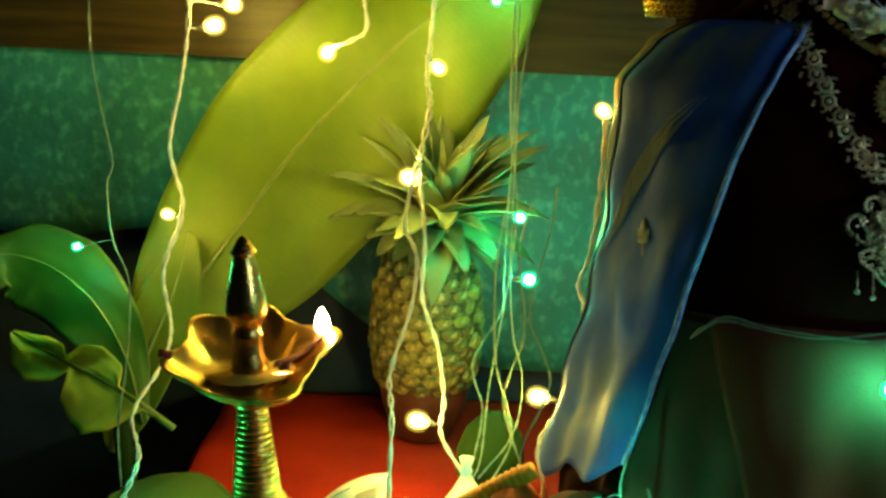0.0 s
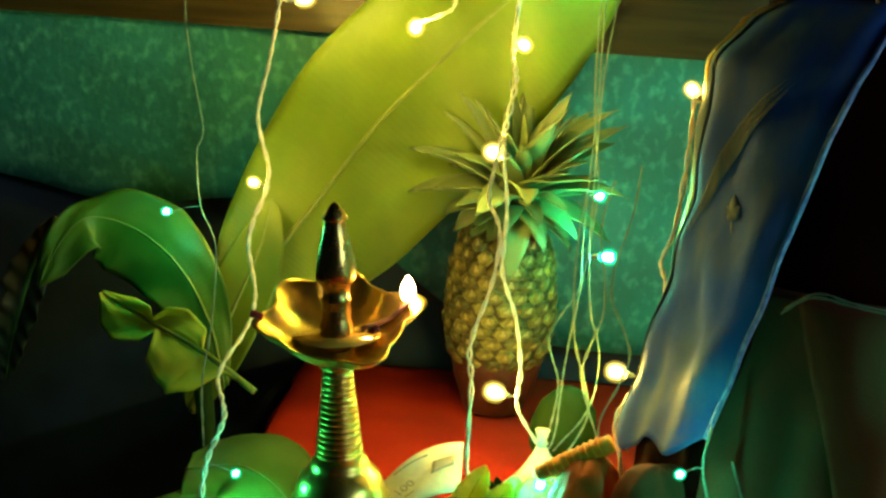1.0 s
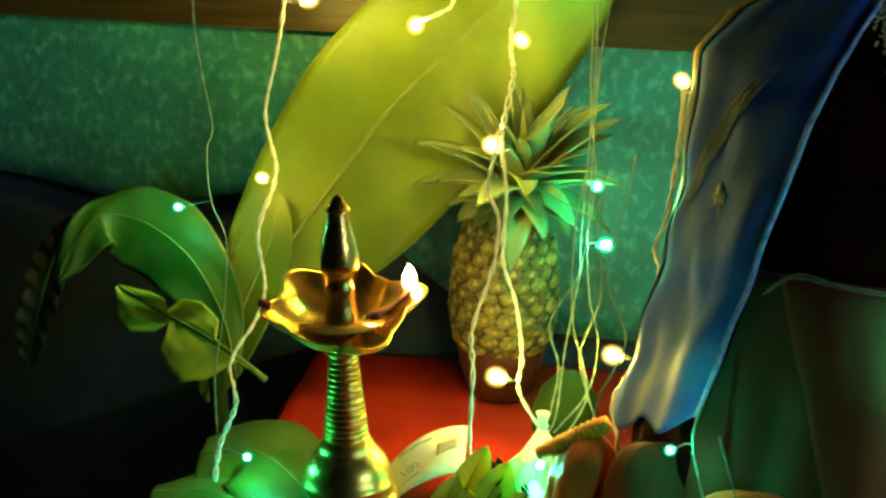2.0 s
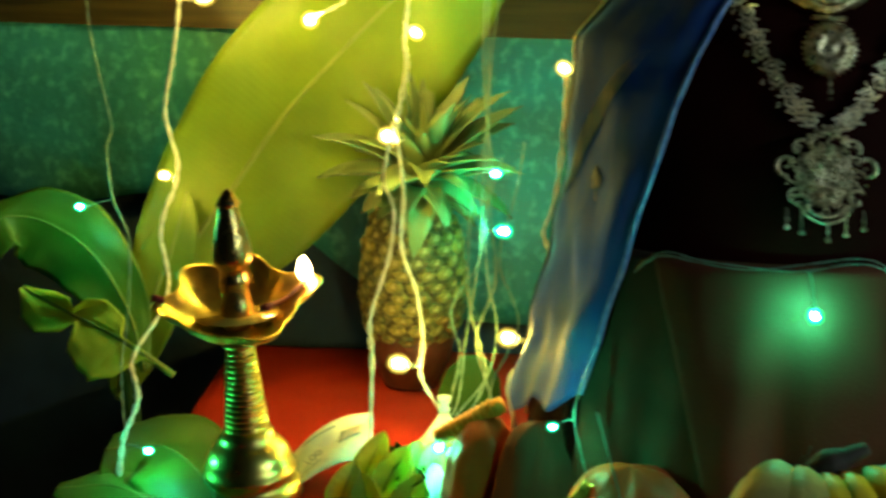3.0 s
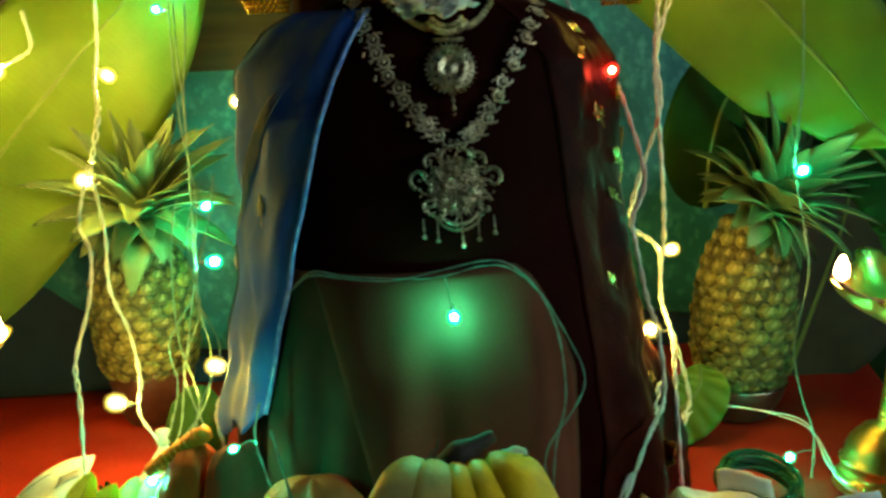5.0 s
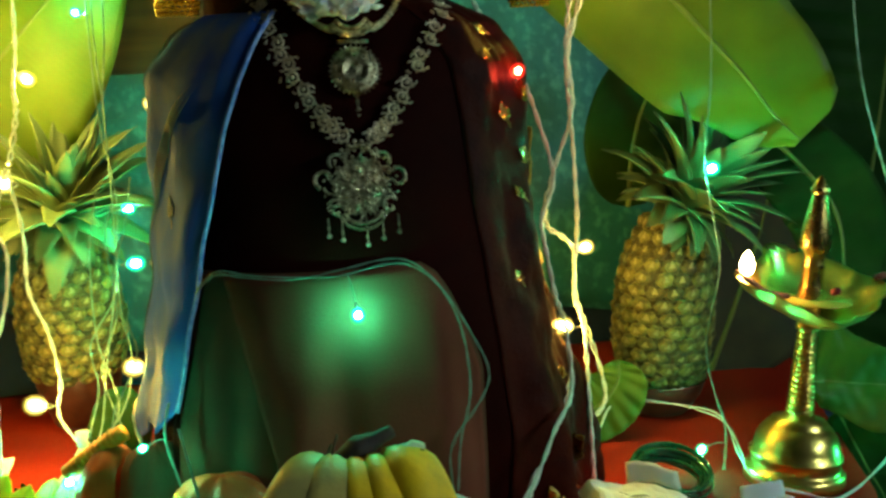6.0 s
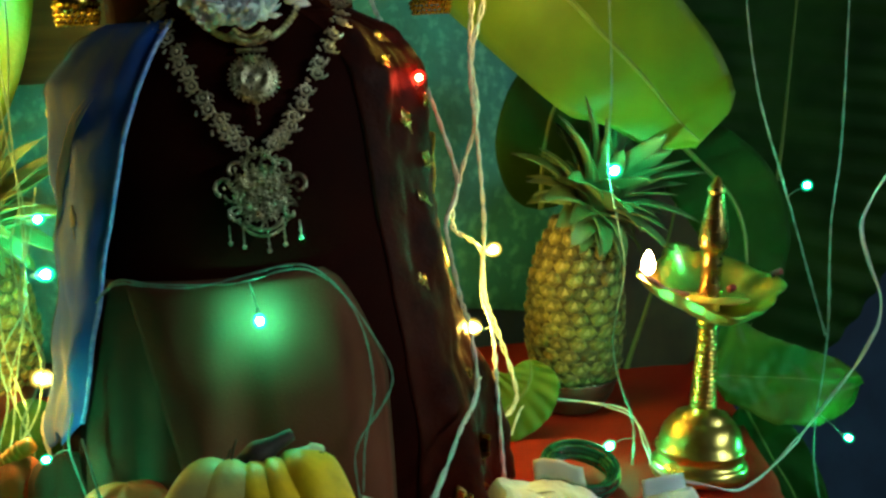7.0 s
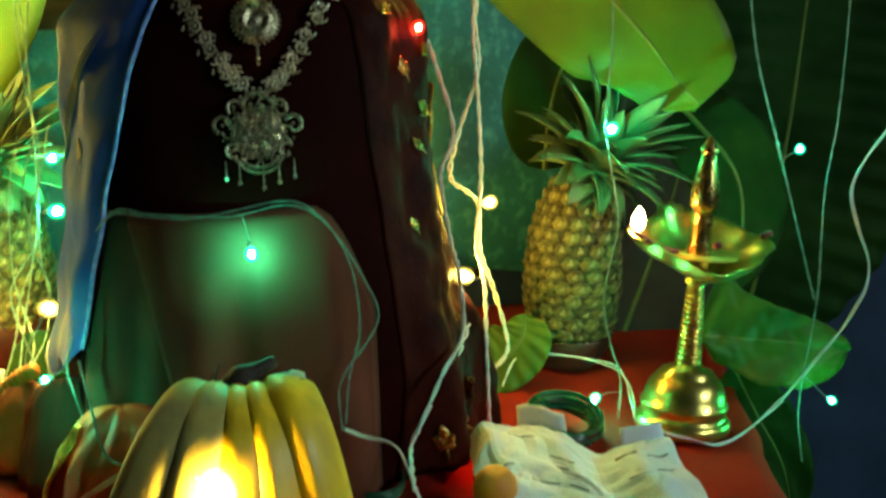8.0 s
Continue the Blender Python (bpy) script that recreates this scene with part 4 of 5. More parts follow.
strand("green", 0.00085, [(0.607, 0.74, 1.254), (0.603, 0.74, 1.164), (0.602, 0.735, 1.071), (0.594, 0.73, 0.998), (0.602, 0.725, 0.938), (0.605, 0.72, 0.895), (0.588, 0.71, 0.832), (0.592, 0.7, 0.784), (0.599, 0.69, 0.752), (0.592, 0.68, 0.7)])
strand("white", 0.0014, [(0.499, 0.765, 0.727), (0.521, 0.785, 0.75), (0.564, 0.785, 0.749), (0.613, 0.74, 0.745), (0.608, 0.68, 0.732), (0.586, 0.605, 0.74), (0.622, 0.585, 0.73), (0.668, 0.6, 0.715), (0.736, 0.64, 0.729), (0.777, 0.632, 0.782), (0.797, 0.624, 0.815), (0.811, 0.616, 0.864), (0.783, 0.608, 0.941), (0.812, 0.6, 1.0)], 0.16)
strand("green", 0.00085, [(0.735, 0.72, 1.248), (0.731, 0.72, 1.158), (0.734, 0.704, 1.064), (0.749, 0.688, 0.985), (0.754, 0.676, 0.949), (0.768, 0.668, 0.889), (0.782, 0.66, 0.829)])
strand("green", 0.00085, [(0.844, 0.72, 1.244), (0.84, 0.72, 1.154), (0.824, 0.704, 1.005), (0.804, 0.688, 0.926), (0.795, 0.676, 0.818), (0.777, 0.668, 0.719), (0.779, 0.66, 0.662)])
strand("white", 0.0014, [(0.117, 0.47, 0.773), (0.168, 0.44, 0.812), (0.2, 0.41, 0.828), (0.21, 0.395, 0.818), (0.238, 0.395, 0.808), (0.269, 0.395, 0.8)], 0.16)
strand("white", 0.0014, [(0.316, 0.535, 0.787), (0.332, 0.529, 0.781), (0.354, 0.522, 0.774), (0.365, 0.516, 0.747), (0.371, 0.51, 0.731)], 0.16)
strand("white", 0.0018, [(0.441, 0.655, 0.828), (0.417, 0.61, 0.805), (0.376, 0.565, 0.765), (0.368, 0.537, 0.752), (0.366, 0.51, 0.741)])
strand("green", 0.00085, [(0.117, 0.57, 0.848), (0.126, 0.548, 0.818), (0.136, 0.525, 0.79), (0.151, 0.502, 0.788), (0.167, 0.48, 0.796)])
strand("green", 0.00085, [(0.109, 0.6, 0.859), (0.104, 0.593, 0.836), (0.11, 0.587, 0.809), (0.117, 0.58, 0.787)])
strand("green", 0.00085, [(0.055, 0.82, 0.992), (0.045, 0.8, 0.952), (0.052, 0.78, 0.89), (0.036, 0.76, 0.837), (0.053, 0.74, 0.776), (0.026, 0.72, 0.72), (0.045, 0.7, 0.672)])
strand("green", 0.00085, [(0.073, 0.8, 1.009), (0.067, 0.78, 0.97), (0.053, 0.76, 0.911), (0.071, 0.74, 0.861), (0.048, 0.713, 0.807), (0.064, 0.687, 0.751), (0.077, 0.66, 0.687)])
strand("green", 0.00085, [(0.037, 0.84, 0.996), (0.028, 0.816, 0.939), (0.03, 0.792, 0.862), (0.046, 0.768, 0.801), (0.02, 0.744, 0.755), (0.024, 0.72, 0.72)])


def bulb(at, colour, size=1.0, dire=(0.3, -0.2, 1.0)):
    ob = thing("bulb", label={"yellow": "small lit warm yellow bulb of the string lights", "green": "small lit green bulb of the string lights", "red": "tiny lit red bulb of the string lights"}[colour],
               category="bulb", group=colour + " string bulbs", m=aim(at, dire))
    k = size
    part("filament", lathe([(0.0005 * k, 0.0030 * k), (0.0021 * k, 0.0024 * k), (0.0029 * k, 0.0006 * k), (0.0027 * k, -0.0014 * k), (0.0016 * k, -0.0030 * k)], 12), "led_" + colour, ob, "glowing core")
    # glass and outer shell emit too, as the halo of the core
    part("glass", lathe([(0.0006 * k, 0.0056 * k), (0.0031 * k, 0.0046 * k), (0.0045 * k, 0.0022 * k), (0.0047 * k, -0.0004 * k), (0.0042 * k, -0.0034 * k), (0.0030 * k, -0.0060 * k)], 18), "cap_" + colour, ob, "tinted glass bulb, emitting by itself for the halo")
    part("halo_shell", lathe([(0.0006 * k, 0.0074 * k), (0.0040 * k, 0.0062 * k), (0.0062 * k, 0.0030 * k), (0.0066 * k, -0.0004 * k), (0.0058 * k, -0.0040 * k), (0.0030 * k, -0.0066 * k)], 20), "veil_" + colour, ob, "thin frosted cap")
    part("socket", lathe([(0.0018 * k, -0.0061 * k), (0.0019 * k, -0.0080 * k), (0.0015 * k, -0.0100 * k), (0.0008 * k, -0.0115 * k)], 10), "socket", ob, "plastic bulb socket")
    # a short lead to the nearest flex
    tail = ob.matrix_world @ Vector((0, 0, -0.0115 * k))
    kind, near = min(((c, min(ln, key=lambda q: (q - tail).length)) for c, ln in LINES), key=lambda e: (e[1] - tail).length)
    if (near - tail).length < 0.05:
        inv = ob.matrix_world.inverted()
        mid = (tail + near) / 2 + Vector((0, 0, 0.0015)) + (tail - Vector(at)) * 0.15
        part("lead", tube(bmesh.new(), spline([inv @ tail, inv @ mid, inv @ near], 6), 0.0008 if colour != "green" else 0.0005, 5), "wire_white" if colour != "green" else "wire_green", ob, "thin lead")
    return ob


def lead_way(at):
    """Bulbs point away from the flex that they hang on."""
    near = min((min(ln, key=lambda q: (q - Vector(at)).length) for c, ln in LINES), key=lambda q: (q - Vector(at)).length)
    d = Vector(at) - near
    return (d.normalized() if d.length > 0.002 else Vector((1, 0, 0))) + Vector((0, -0.35, random.uniform(-0.1, 0.2)))


# the last of these is added above the view, to brighten the cut leaf
for at, size in (((-0.050, 0.855, 1.004), 1.5), ((-0.033, 0.800, 0.802), 1.5), ((0.064, 0.760, 0.842), 1.4), ((0.101, 0.770, 1.075), 1.1), ((-0.129, 0.900, 1.107), 1.35), ((-0.029, 0.915, 1.098), 1.2),
                 ((-0.273, 0.905, 0.953), 1.0), ((-0.219, 0.93, 1.145), 1.3), ((-0.236, 0.93, 1.126), 1.5), ((0.482, 0.740, 0.924), 1.1), ((0.445, 0.690, 0.865), 1.3), ((0.221, 0.388, 0.809), 2.8), ((0.505, 0.745, 1.205), 1.3)):
    bulb(at, "yellow", size, lead_way(at))
for at, size in (((0.062, 0.870, 0.915), 1.0), ((0.054, 0.918, 0.963), 0.8), ((0.088, 0.585, 0.830), 0.46), ((-0.346, 0.872, 0.925), 0.55), ((0.252, 0.545, 0.929), 0.62), ((0.598, 0.722, 0.992), 0.85), ((0.748, 0.639, 0.976), 0.57),
                 ((0.790, 0.630, 0.734), 0.52), ((0.566, 0.668, 0.743), 0.62), ((0.021, 0.93, 1.160), 0.62), ((-0.232, 0.687, 0.757), 0.5), ((0.007, 0.712, 0.758), 0.7), ((0.310, 0.56, 0.782), 0.6)):
    bulb(at, "green", size * 1.35, lead_way(at) if at[2] != 0.929 else (0.1, -0.15, -1.0))
for at, size in (((0.402, 0.655, 1.092), 0.9), ((0.436, 0.590, 0.732), 0.55)):
    bulb(at, "red", size)


# ---------------------------------------------------------------- jewellery on the figure
def join(parts):
    """Several bmeshes as one."""
    out = bmesh.new()
    for b in parts:
        me = bpy.data.meshes.new("tmp")
        b.to_mesh(me)
        b.free()
        out.from_mesh(me)
        bpy.data.meshes.remove(me)
    return out


def torus(R, r, n=20, k=6, arc=2 * math.pi, start=0.0, m=None):
    line = [Vector((R * math.cos(start + arc * i / n), R * math.sin(start + arc * i / n), 0)) for i in range(n + 1)]
    b = tube(bmesh.new(), line, r, k)
    if m is not None:
        b.transform(m)
    return b


def ball(at, r, squash=1.0):
    b = bmesh.new()
    bmesh.ops.create_icosphere(b, subdivisions=1, radius=r, matrix=Matrix.Translation(at) @ Matrix.Diagonal((1, 1, squash, 1)))
    return b


def link_mesh():
    """One flower link: a scrolled ring with beads round a raised boss."""
    bits = [torus(0.0030, 0.0008, 14, 5), ball((0, 0, 0.001), 0.0016), torus(0.0018, 0.0006, 10, 5, 4.2, 0.5, Matrix.Translation((0.0042, 0.0016, 0.0004))),
            torus(0.0018, 0.0006, 10, 5, 4.2, 3.4, Matrix.Translation((-0.0042, -0.0012, 0.0004)))]
    bits += [ball((0.0040 * math.cos(a), 0.0040 * math.sin(a), 0.0008), 0.0010) for a in (1.2, 2.1, 4.2, 5.2)] + [ball((0.0072, -0.0022, 0), 0.0011), ball((0.0060, -0.0034, 0), 0.0009)]
    me = bpy.data.meshes.new("link")
    b = join(bits)
    b.to_mesh(me)
    b.free()
    me.materials.append(M["gold"])
    for f in me.polygons:
        f.use_smooth = True
    return me


LINK = link_mesh()


def on_front(x, z, off=0.006):
    p = front(x, z, off)
    q = (front(x + 0.004, z, off) - p).cross(front(x, z + 0.004, off) - p).normalized()
    if q.y > 0:
        q = -q
    return p, q


def face_pose(x, z, off=0.006, spin=0.0):
    p, q = on_front(x, z, off)
    xa = Vector((1, 0, 0))
    xa = (xa - q * xa.dot(q)).normalized()
    m = Matrix((xa, q.cross(xa), q)).transposed().to_4x4()
    m.translation = p
    return m @ Matrix.Rotation(spin, 4, "Z")


necklace = thing("necklace", (0, 0, 0), "long antique gold temple necklace with a large ornate pendant", "necklace")
for pts, flip in (([(0.198, 1.168), (0.202, 1.148), (0.211, 1.120), (0.224, 1.091), (0.240, 1.067), (0.252, 1.053)], 1), ([(0.351, 1.161), (0.342, 1.144), (0.323, 1.117), (0.301, 1.082), (0.286, 1.060), (0.274, 1.051)], -1)):
    line = spline([(x, 0, z) for x, z in pts], 9)
    total = sum((b - a).length for a, b in zip(line, line[1:]))
    for i in range(17):
        p = line[round(i / 16 * (len(line) - 1))]
        spin = math.pi * (0.0 if flip > 0 else 1.0) + (i % 2) * 0.5 + random.uniform(-0.3, 0.3) + (math.pi if flip > 0 else 0)
        shared("link", LINK, necklace, face_pose(p.x + 0.0012 * (-1) ** i, p.z, 0.008 + 0.016 * max(0, 1 - i / 7), spin) @ Matrix.Diagonal((1.3, flip * 1.3, 1.3, 1)))

pend = thing("pendant_root")
bits = []
# openwork plate: scrolls and beads in a rounded outline
rng = random.Random(5)
bits.append(lathe([(0.019, -0.0016), (0.0200, -0.0006), (0.019, 0.0), (0.004, 0.0004)], 36))
for i in range(14):
    a = 2 * math.pi * i / 14
    bits.append(torus(0.0042, 0.0010, 12, 5, 4.6, a, Matrix.Translation((0.0225 * math.cos(a), 0.0225 * math.sin(a), 0.001))))
for i in range(10):
    a = 2 * math.pi * i / 10 + 0.3
    bits.append(torus(0.0034, 0.0009, 12, 5, 4.2, a + 2, Matrix.Translation((0.0135 * math.cos(a), 0.0135 * math.sin(a), 0.0022))))
for R, n, r in ((0.0275, 30, 0.0013), (0.021, 24, 0.0011), (0.013, 16, 0.0012), (0.007, 10, 0.0012)):
    for i in range(n):
        a = 2 * math.pi * i / n
        bits.append(ball((R * math.cos(a), R * math.sin(a), 0.0025), r * rng.uniform(0.8, 1.3)))
for sx in (-1, 1):
    bits.append(torus(0.0065, 0.0016, 14, 6, 4.0, -1.2 if sx > 0 else 0.3, Matrix.Translation((sx * 0.027, 0.006, 0.002))))
    bits.append(torus(0.0055, 0.0014, 14, 6, 4.0, -0.6 if sx > 0 else 0.0, Matrix.Translation((sx * 0.017, 0.019, 0.003))))
    bits.append(torus(0.0050, 0.0012, 12, 6, 4.4, 1.0, Matrix.Translation((sx * 0.020, -0.014, 0.003))))
    bits.append(torus(0.0042, 0.0011, 12, 6, 4.4, 2.0, Matrix.Translation((sx * 0.009, 0.008, 0.004))))
bits.append(torus(0.012, 0.0018, 20, 6, math.pi * 0.8, math.pi * 0.1, Matrix.Translation((0, 0.018, 0.003))))
bits.append(torus(0.016, 0.0016, 20, 6, math.pi * 0.7, math.pi * 1.15, Matrix.Translation((0, -0.012, 0.003))))
bits.append(torus(0.019, 0.0012, 20, 6, math.pi * 0.7, math.pi * 1.15, Matrix.Translation((0, -0.013, 0.003))))
bits += [ball((rng.uniform(-0.02, 0.02), rng.uniform(-0.018, 0.022), 0.0034), rng.uniform(0.0010, 0.0021)) for _ in range(60)]
bits += [ball((x, 0.030 + 0.004 * math.cos(x * 200), 0.002), 0.0022) for x in (-0.012, -0.007, -0.002, 0.003, 0.008, 0.013)]
plate = part("pendant", join(bits), "gold_old", necklace, "round openwork pendant with scrolls and beads")
plate.matrix_local = face_pose(0.263, 1.016, 0.010)
bpy.data.objects.remove(pend)
for i, dx in enumerate((-0.026, -0.016, 0.002, 0.014, 0.026)):
    drop = 0.034 + 0.010 * (1 - abs(dx) / 0.03)
    b = join([tube(bmesh.new(), [Vector((dx, -0.022, 0.001)), Vector((dx, -drop + 0.004, 0.001)), Vector((dx, -drop, 0.001))], 0.0005, 5), ball((dx, -drop + 0.006, 0.001), 0.0012), ball((dx, -drop, 0.001), 0.0020)])
    part("drop", b, "gold", necklace, "hanging gold bead").matrix_local = face_pose(0.263, 1.016, 0.010)

choker = thing("necklace", (0, 0, 0), "short old-silver necklace with a round sun-like medallion", "necklace")
bits = [lathe([(0.0165, -0.001), (0.0180, 0.0), (0.0165, 0.0014), (0.0125, 0.0016), (0.0115, 0.0026), (0.0080, 0.0026), (0.0070, 0.0014), (0.004, 0.0020), (0.0005, 0.0034)], 40)]
bits += [ball((0.0150 * math.cos(a), 0.0150 * math.sin(a), 0.0014), 0.0012) for a in [2 * math.pi * i / 26 for i in range(26)]]
bits += [ball((0.0098 * math.cos(a), 0.0098 * math.sin(a), 0.0028), 0.0010) for a in [2 * math.pi * i / 18 for i in range(18)]]
bits += [ball((0.0190 * math.cos(a), 0.0190 * math.sin(a), 0.0), 0.0011) for a in [2 * math.pi * i / 30 for i in range(30)]]
part("medallion", join(bits), "gold_old", choker, "round embossed medallion").matrix_local = face_pose(0.266, 1.1005, 0.008)
bits = [torus(0.0185, 0.0030, 20, 8, math.pi * 0.62, math.pi * 1.19, Matrix.Translation((0, 0.018, 0))), torus(0.0135, 0.0020, 16, 6, math.pi * 0.66, math.pi * 1.17, Matrix.Translation((0, 0.018, 0.001))),
        box(bmesh.new(), -0.012, 0.012, -0.0075, -0.0045, -0.001, 0.002, 0.0005)]
part("crescent", join(bits), "gold_old", choker, "crescent-shaped hanger").matrix_local = face_pose(0.266, 1.1270, 0.008)
b = join([tube(bmesh.new(), [Vector((0, -0.018, 0)), Vector((0, -0.024, 0)), Vector((0, -0.030, 0))], 0.0008, 5), ball((0, -0.024, 0), 0.0017), ball((0, -0.030, 0), 0.0022), ball((0, -0.0345, 0), 0.0014)])
part("drop", b, "gold_old", choker, "bead drop").matrix_local = face_pose(0.266, 1.1005, 0.008)
BEAD = bpy.data.meshes.new("bead")
b = join([ball((0, 0, 0), 0.0020), torus(0.0022, 0.0006, 10, 5), ball((0.002, 0.001, 0.001), 0.0009)])
b.to_mesh(BEAD)
b.free()
BEAD.materials.append(M["gold_old"])
for pts in ([(0.251, 1.130), (0.240, 1.136), (0.226, 1.148), (0.215, 1.165)], [(0.283, 1.130), (0.292, 1.136), (0.303, 1.148), (0.312, 1.165)]):
    line = spline([(x, 0, z) for x, z in pts], 8)
    for i in range(13):
        p = line[round(i / 12 * (len(line) - 1))]
        shared("bead", BEAD, choker, face_pose(p.x, p.z, 0.005, i * 0.9))

# white flowers at the neck
garland = thing("flower_garland", (0, 0, 0), "garland of white jasmine flowers with one orange bloom", "flowers")


def petal_mesh(length, w, cup):
    return sheet(lambda u, v: ((2 * v - 1) * w * math.sin(math.pi * min(1, 0.12 + 0.80 * u)) ** 0.7, length * u, cup * (u * u + 0.8 * (2 * v - 1) ** 2 * u) * length), 6, 4, 0.0006)


def petal_data(material, length, w, cup):
    me = bpy.data.meshes.new("petal")
    b = petal_mesh(length, w, cup)
    b.to_mesh(me)
    b.free()
    me.materials.append(M[material])
    for f in me.polygons:
        f.use_smooth = True
    return me


PETALS = [petal_data("petal", 0.013, 0.0052, 0.5), petal_data("petal", 0.011, 0.0058, 0.9)]
PETAL_O = petal_data("petal_orange", 0.014, 0.0050, 0.5)
for i in range(26):
    x = 0.218 + 0.088 * (i / 25) + random.uniform(-0.004, 0.004)
    z = 1.172 - 0.032 * math.sin(math.pi * (x - 0.214) / 0.098) + random.uniform(-0.004, 0.014)
    m = face_pose(x, min(z, 1.178), 0.014 + random.uniform(0, 0.006), random.uniform(0, 6)) @ pose(0, 0, 0, random.uniform(-50, 50), random.uniform(-50, 50), 0)
    for k in range(5):
        shared("petal", PETALS[i % 2], garland, m @ Matrix.Rotation(2 * math.pi * k / 5 + random.uniform(-0.2, 0.2), 4, "Z") @ Matrix.Rotation(random.uniform(0.1, 0.6), 4, "X"))
for k in range(7):
    shared("petal", PETAL_O, garland, face_pose(0.203, 1.164, 0.014) @ Matrix.Rotation(0.9 * k, 4, "Z") @ Matrix.Rotation(0.5, 4, "X"))


# gold bell ornaments on both sides of the neck
GOLD_BEAD = bpy.data.meshes.new("gold_bead")
b = ball((0, 0, 0), 0.0021)
b.to_mesh(GOLD_BEAD)
b.free()
GOLD_BEAD.materials.append(M["gold_bright"])


def bell(at, label):
    o = thing("ear_ornament", at, label, "ornament", "gold bell ornaments")
    part("cap", lathe([(0.002, 0.034), (0.006, 0.030), (0.013, 0.022), (0.017, 0.010), (0.0175, 0.0), (0.016, -0.001), (0.012, 0.010), (0.002, 0.024)], 28), "gold_bright", o)
    part("hook", tube(bmesh.new(), spline([(0, 0, 0.033), (0, 0.004, 0.052), (0.002, 0.012, 0.075)]), 0.0012, 6), "gold_bright", o)
    for j, (R, z) in enumerate(((0.0176, -0.003), (0.0168, -0.007), (0.0155, -0.011), (0.0178, 0.004), (0.0165, 0.013))):
        for i in range(22):
            shared("bead", GOLD_BEAD, o, Matrix.Translation((R * math.cos(2 * math.pi * i / 22 + j), R * math.sin(2 * math.pi * i / 22 + j), z)))
    return o


bell((0.134, 0.715, 1.160), "bright gold bell-shaped ornament with bead fringe")
bell((0.428, 0.715, 1.156), "bright gold bell-shaped ornament with bead fringe")
tagged(link("hair_cover", sheet(lambda u, v: (CX - 0.105 + 0.21 * u, 0.775 - 0.05 * math.sin(math.pi * u), 1.135 + 0.14 * v), 20, 10, 0.01), "maroon"), "black cloth hanging behind the figure's neck", "cloth")


# woven gold motifs
def motif(parent, p, n, size, spin, material="brass_dull"):
    """A woven gold sprig: a bud over leaves, lying on the cloth."""
    b = []
    for a, l, w in ((0, 1.0, 0.30), (0.8, 0.7, 0.22), (-0.8, 0.7, 0.22), (1.7, 0.45, 0.16), (-1.7, 0.45, 0.16), (3.14, 0.8, 0.07)):
        s = sheet(lambda u, v: ((2 * v - 1) * w * size * math.sin(math.pi * min(1, 0.05 + 0.93 * u)), l * size * u, 0.0008), 6, 2, 0.0006)
        s.transform(Matrix.Rotation(a, 4, "Z"))
        b.append(s)
    o = part("motif", join(b), material, parent, "woven gold sprig")
    o.matrix_local = aim(p, n, spin)
    return o


def sheet_motif(parent, fn, u, v, size, spin, material="brass_dull"):
    p = Vector(fn(u, v))
    n = (Vector(fn(u + 0.02, v)) - p).cross(Vector(fn(u, v + 0.02)) - p).normalized()
    c = Vector((CX, CY, p.z))
    if n.dot(p - c) < 0:
        n = -n
    motif(parent, p + n * 0.002, n, size, spin, material)


sheet_motif(drape, blue, 0.74, 0.46, 0.015, 0.2, "band")
for u, v, s, r in ((0.22, 0.22, 0.013, 0.3), (0.36, 0.18, 0.012, 2.0), (0.33, 0.30, 0.015, 1.0), (0.25, 0.37, 0.011, 0.5), (0.16, 0.52, 0.010, 0.4), (0.34, 0.56, 0.011, 1.8), (0.22, 0.86, 0.022, 0.7),
                   (0.13, 0.95, 0.019, 0.2), (0.32, 0.95, 0.020, 0.9), (0.38, 0.74, 0.011, 1.0), (0.30, 0.06, 0.012, 1.0), (0.18, 0.10, 0.010, 2.0)):
    sheet_motif(side, sash, u, v, s, r)


# ---------------------------------------------------------------- offerings on the cloth
# rust silk folded at the figure's foot, with a gold border
def lump(cx, cy, rx, ry, h, folds, seed, z0=None):
    z0 = TABLE if z0 is None else z0
    def fn(u, v):
        a, r = 2 * math.pi * u, v
        q = 1 + 0.05 * math.sin(folds * a + seed + 4 * r) + 0.16 * wob(math.cos(a) * 1.6, math.sin(a) * 1.6, r * 2 + seed) + 0.14 * wob(math.cos(a) * 4.5, math.sin(a) * 4.5, r * 5 + seed)
        return Vector((cx + rx * q * math.cos(a) * math.sin(r * math.pi / 2), cy + ry * q * math.sin(a) * math.sin(r * math.pi / 2), z0 + 0.001 + h * math.cos(r * math.pi / 2) ** 0.8 * (1 + 0.10 * r * math.sin(folds * a + 5 * r + seed) + 0.06 * r * math.sin(3 * folds * a - 6 * r))))
    return fn


f = lump(0.146, 0.568, 0.056, 0.048, 0.093, 2, 1.0)
fold = thing("folded_cloth", (0, 0, 0), "rust orange silk folded at the figure's foot with a gold border", "cloth")
part("cloth", sheet(f, 60, 16, 0.0014), "orange", fold)
part("border", sheet(lambda u, v: f(0.49 + 0.055 * u, 0.35 + 0.64 * v) + Vector((-0.003, -0.003, 0.002)), 8, 20, 0.0012), "zari", fold, "woven gold border")
f3 = lump(0.090, 0.655, 0.040, 0.038, 0.090, 2, 0.4)
fold3 = thing("folded_cloth", (0, 0, 0), "rust silk bunched up under the end of the blue shawl", "cloth")
part("cloth", sheet(f3, 48, 16, 0.0014), "skirt_fold", fold3)
f2 = lump(0.044, 0.705, 0.034, 0.032, 0.076, 2, 2.0)
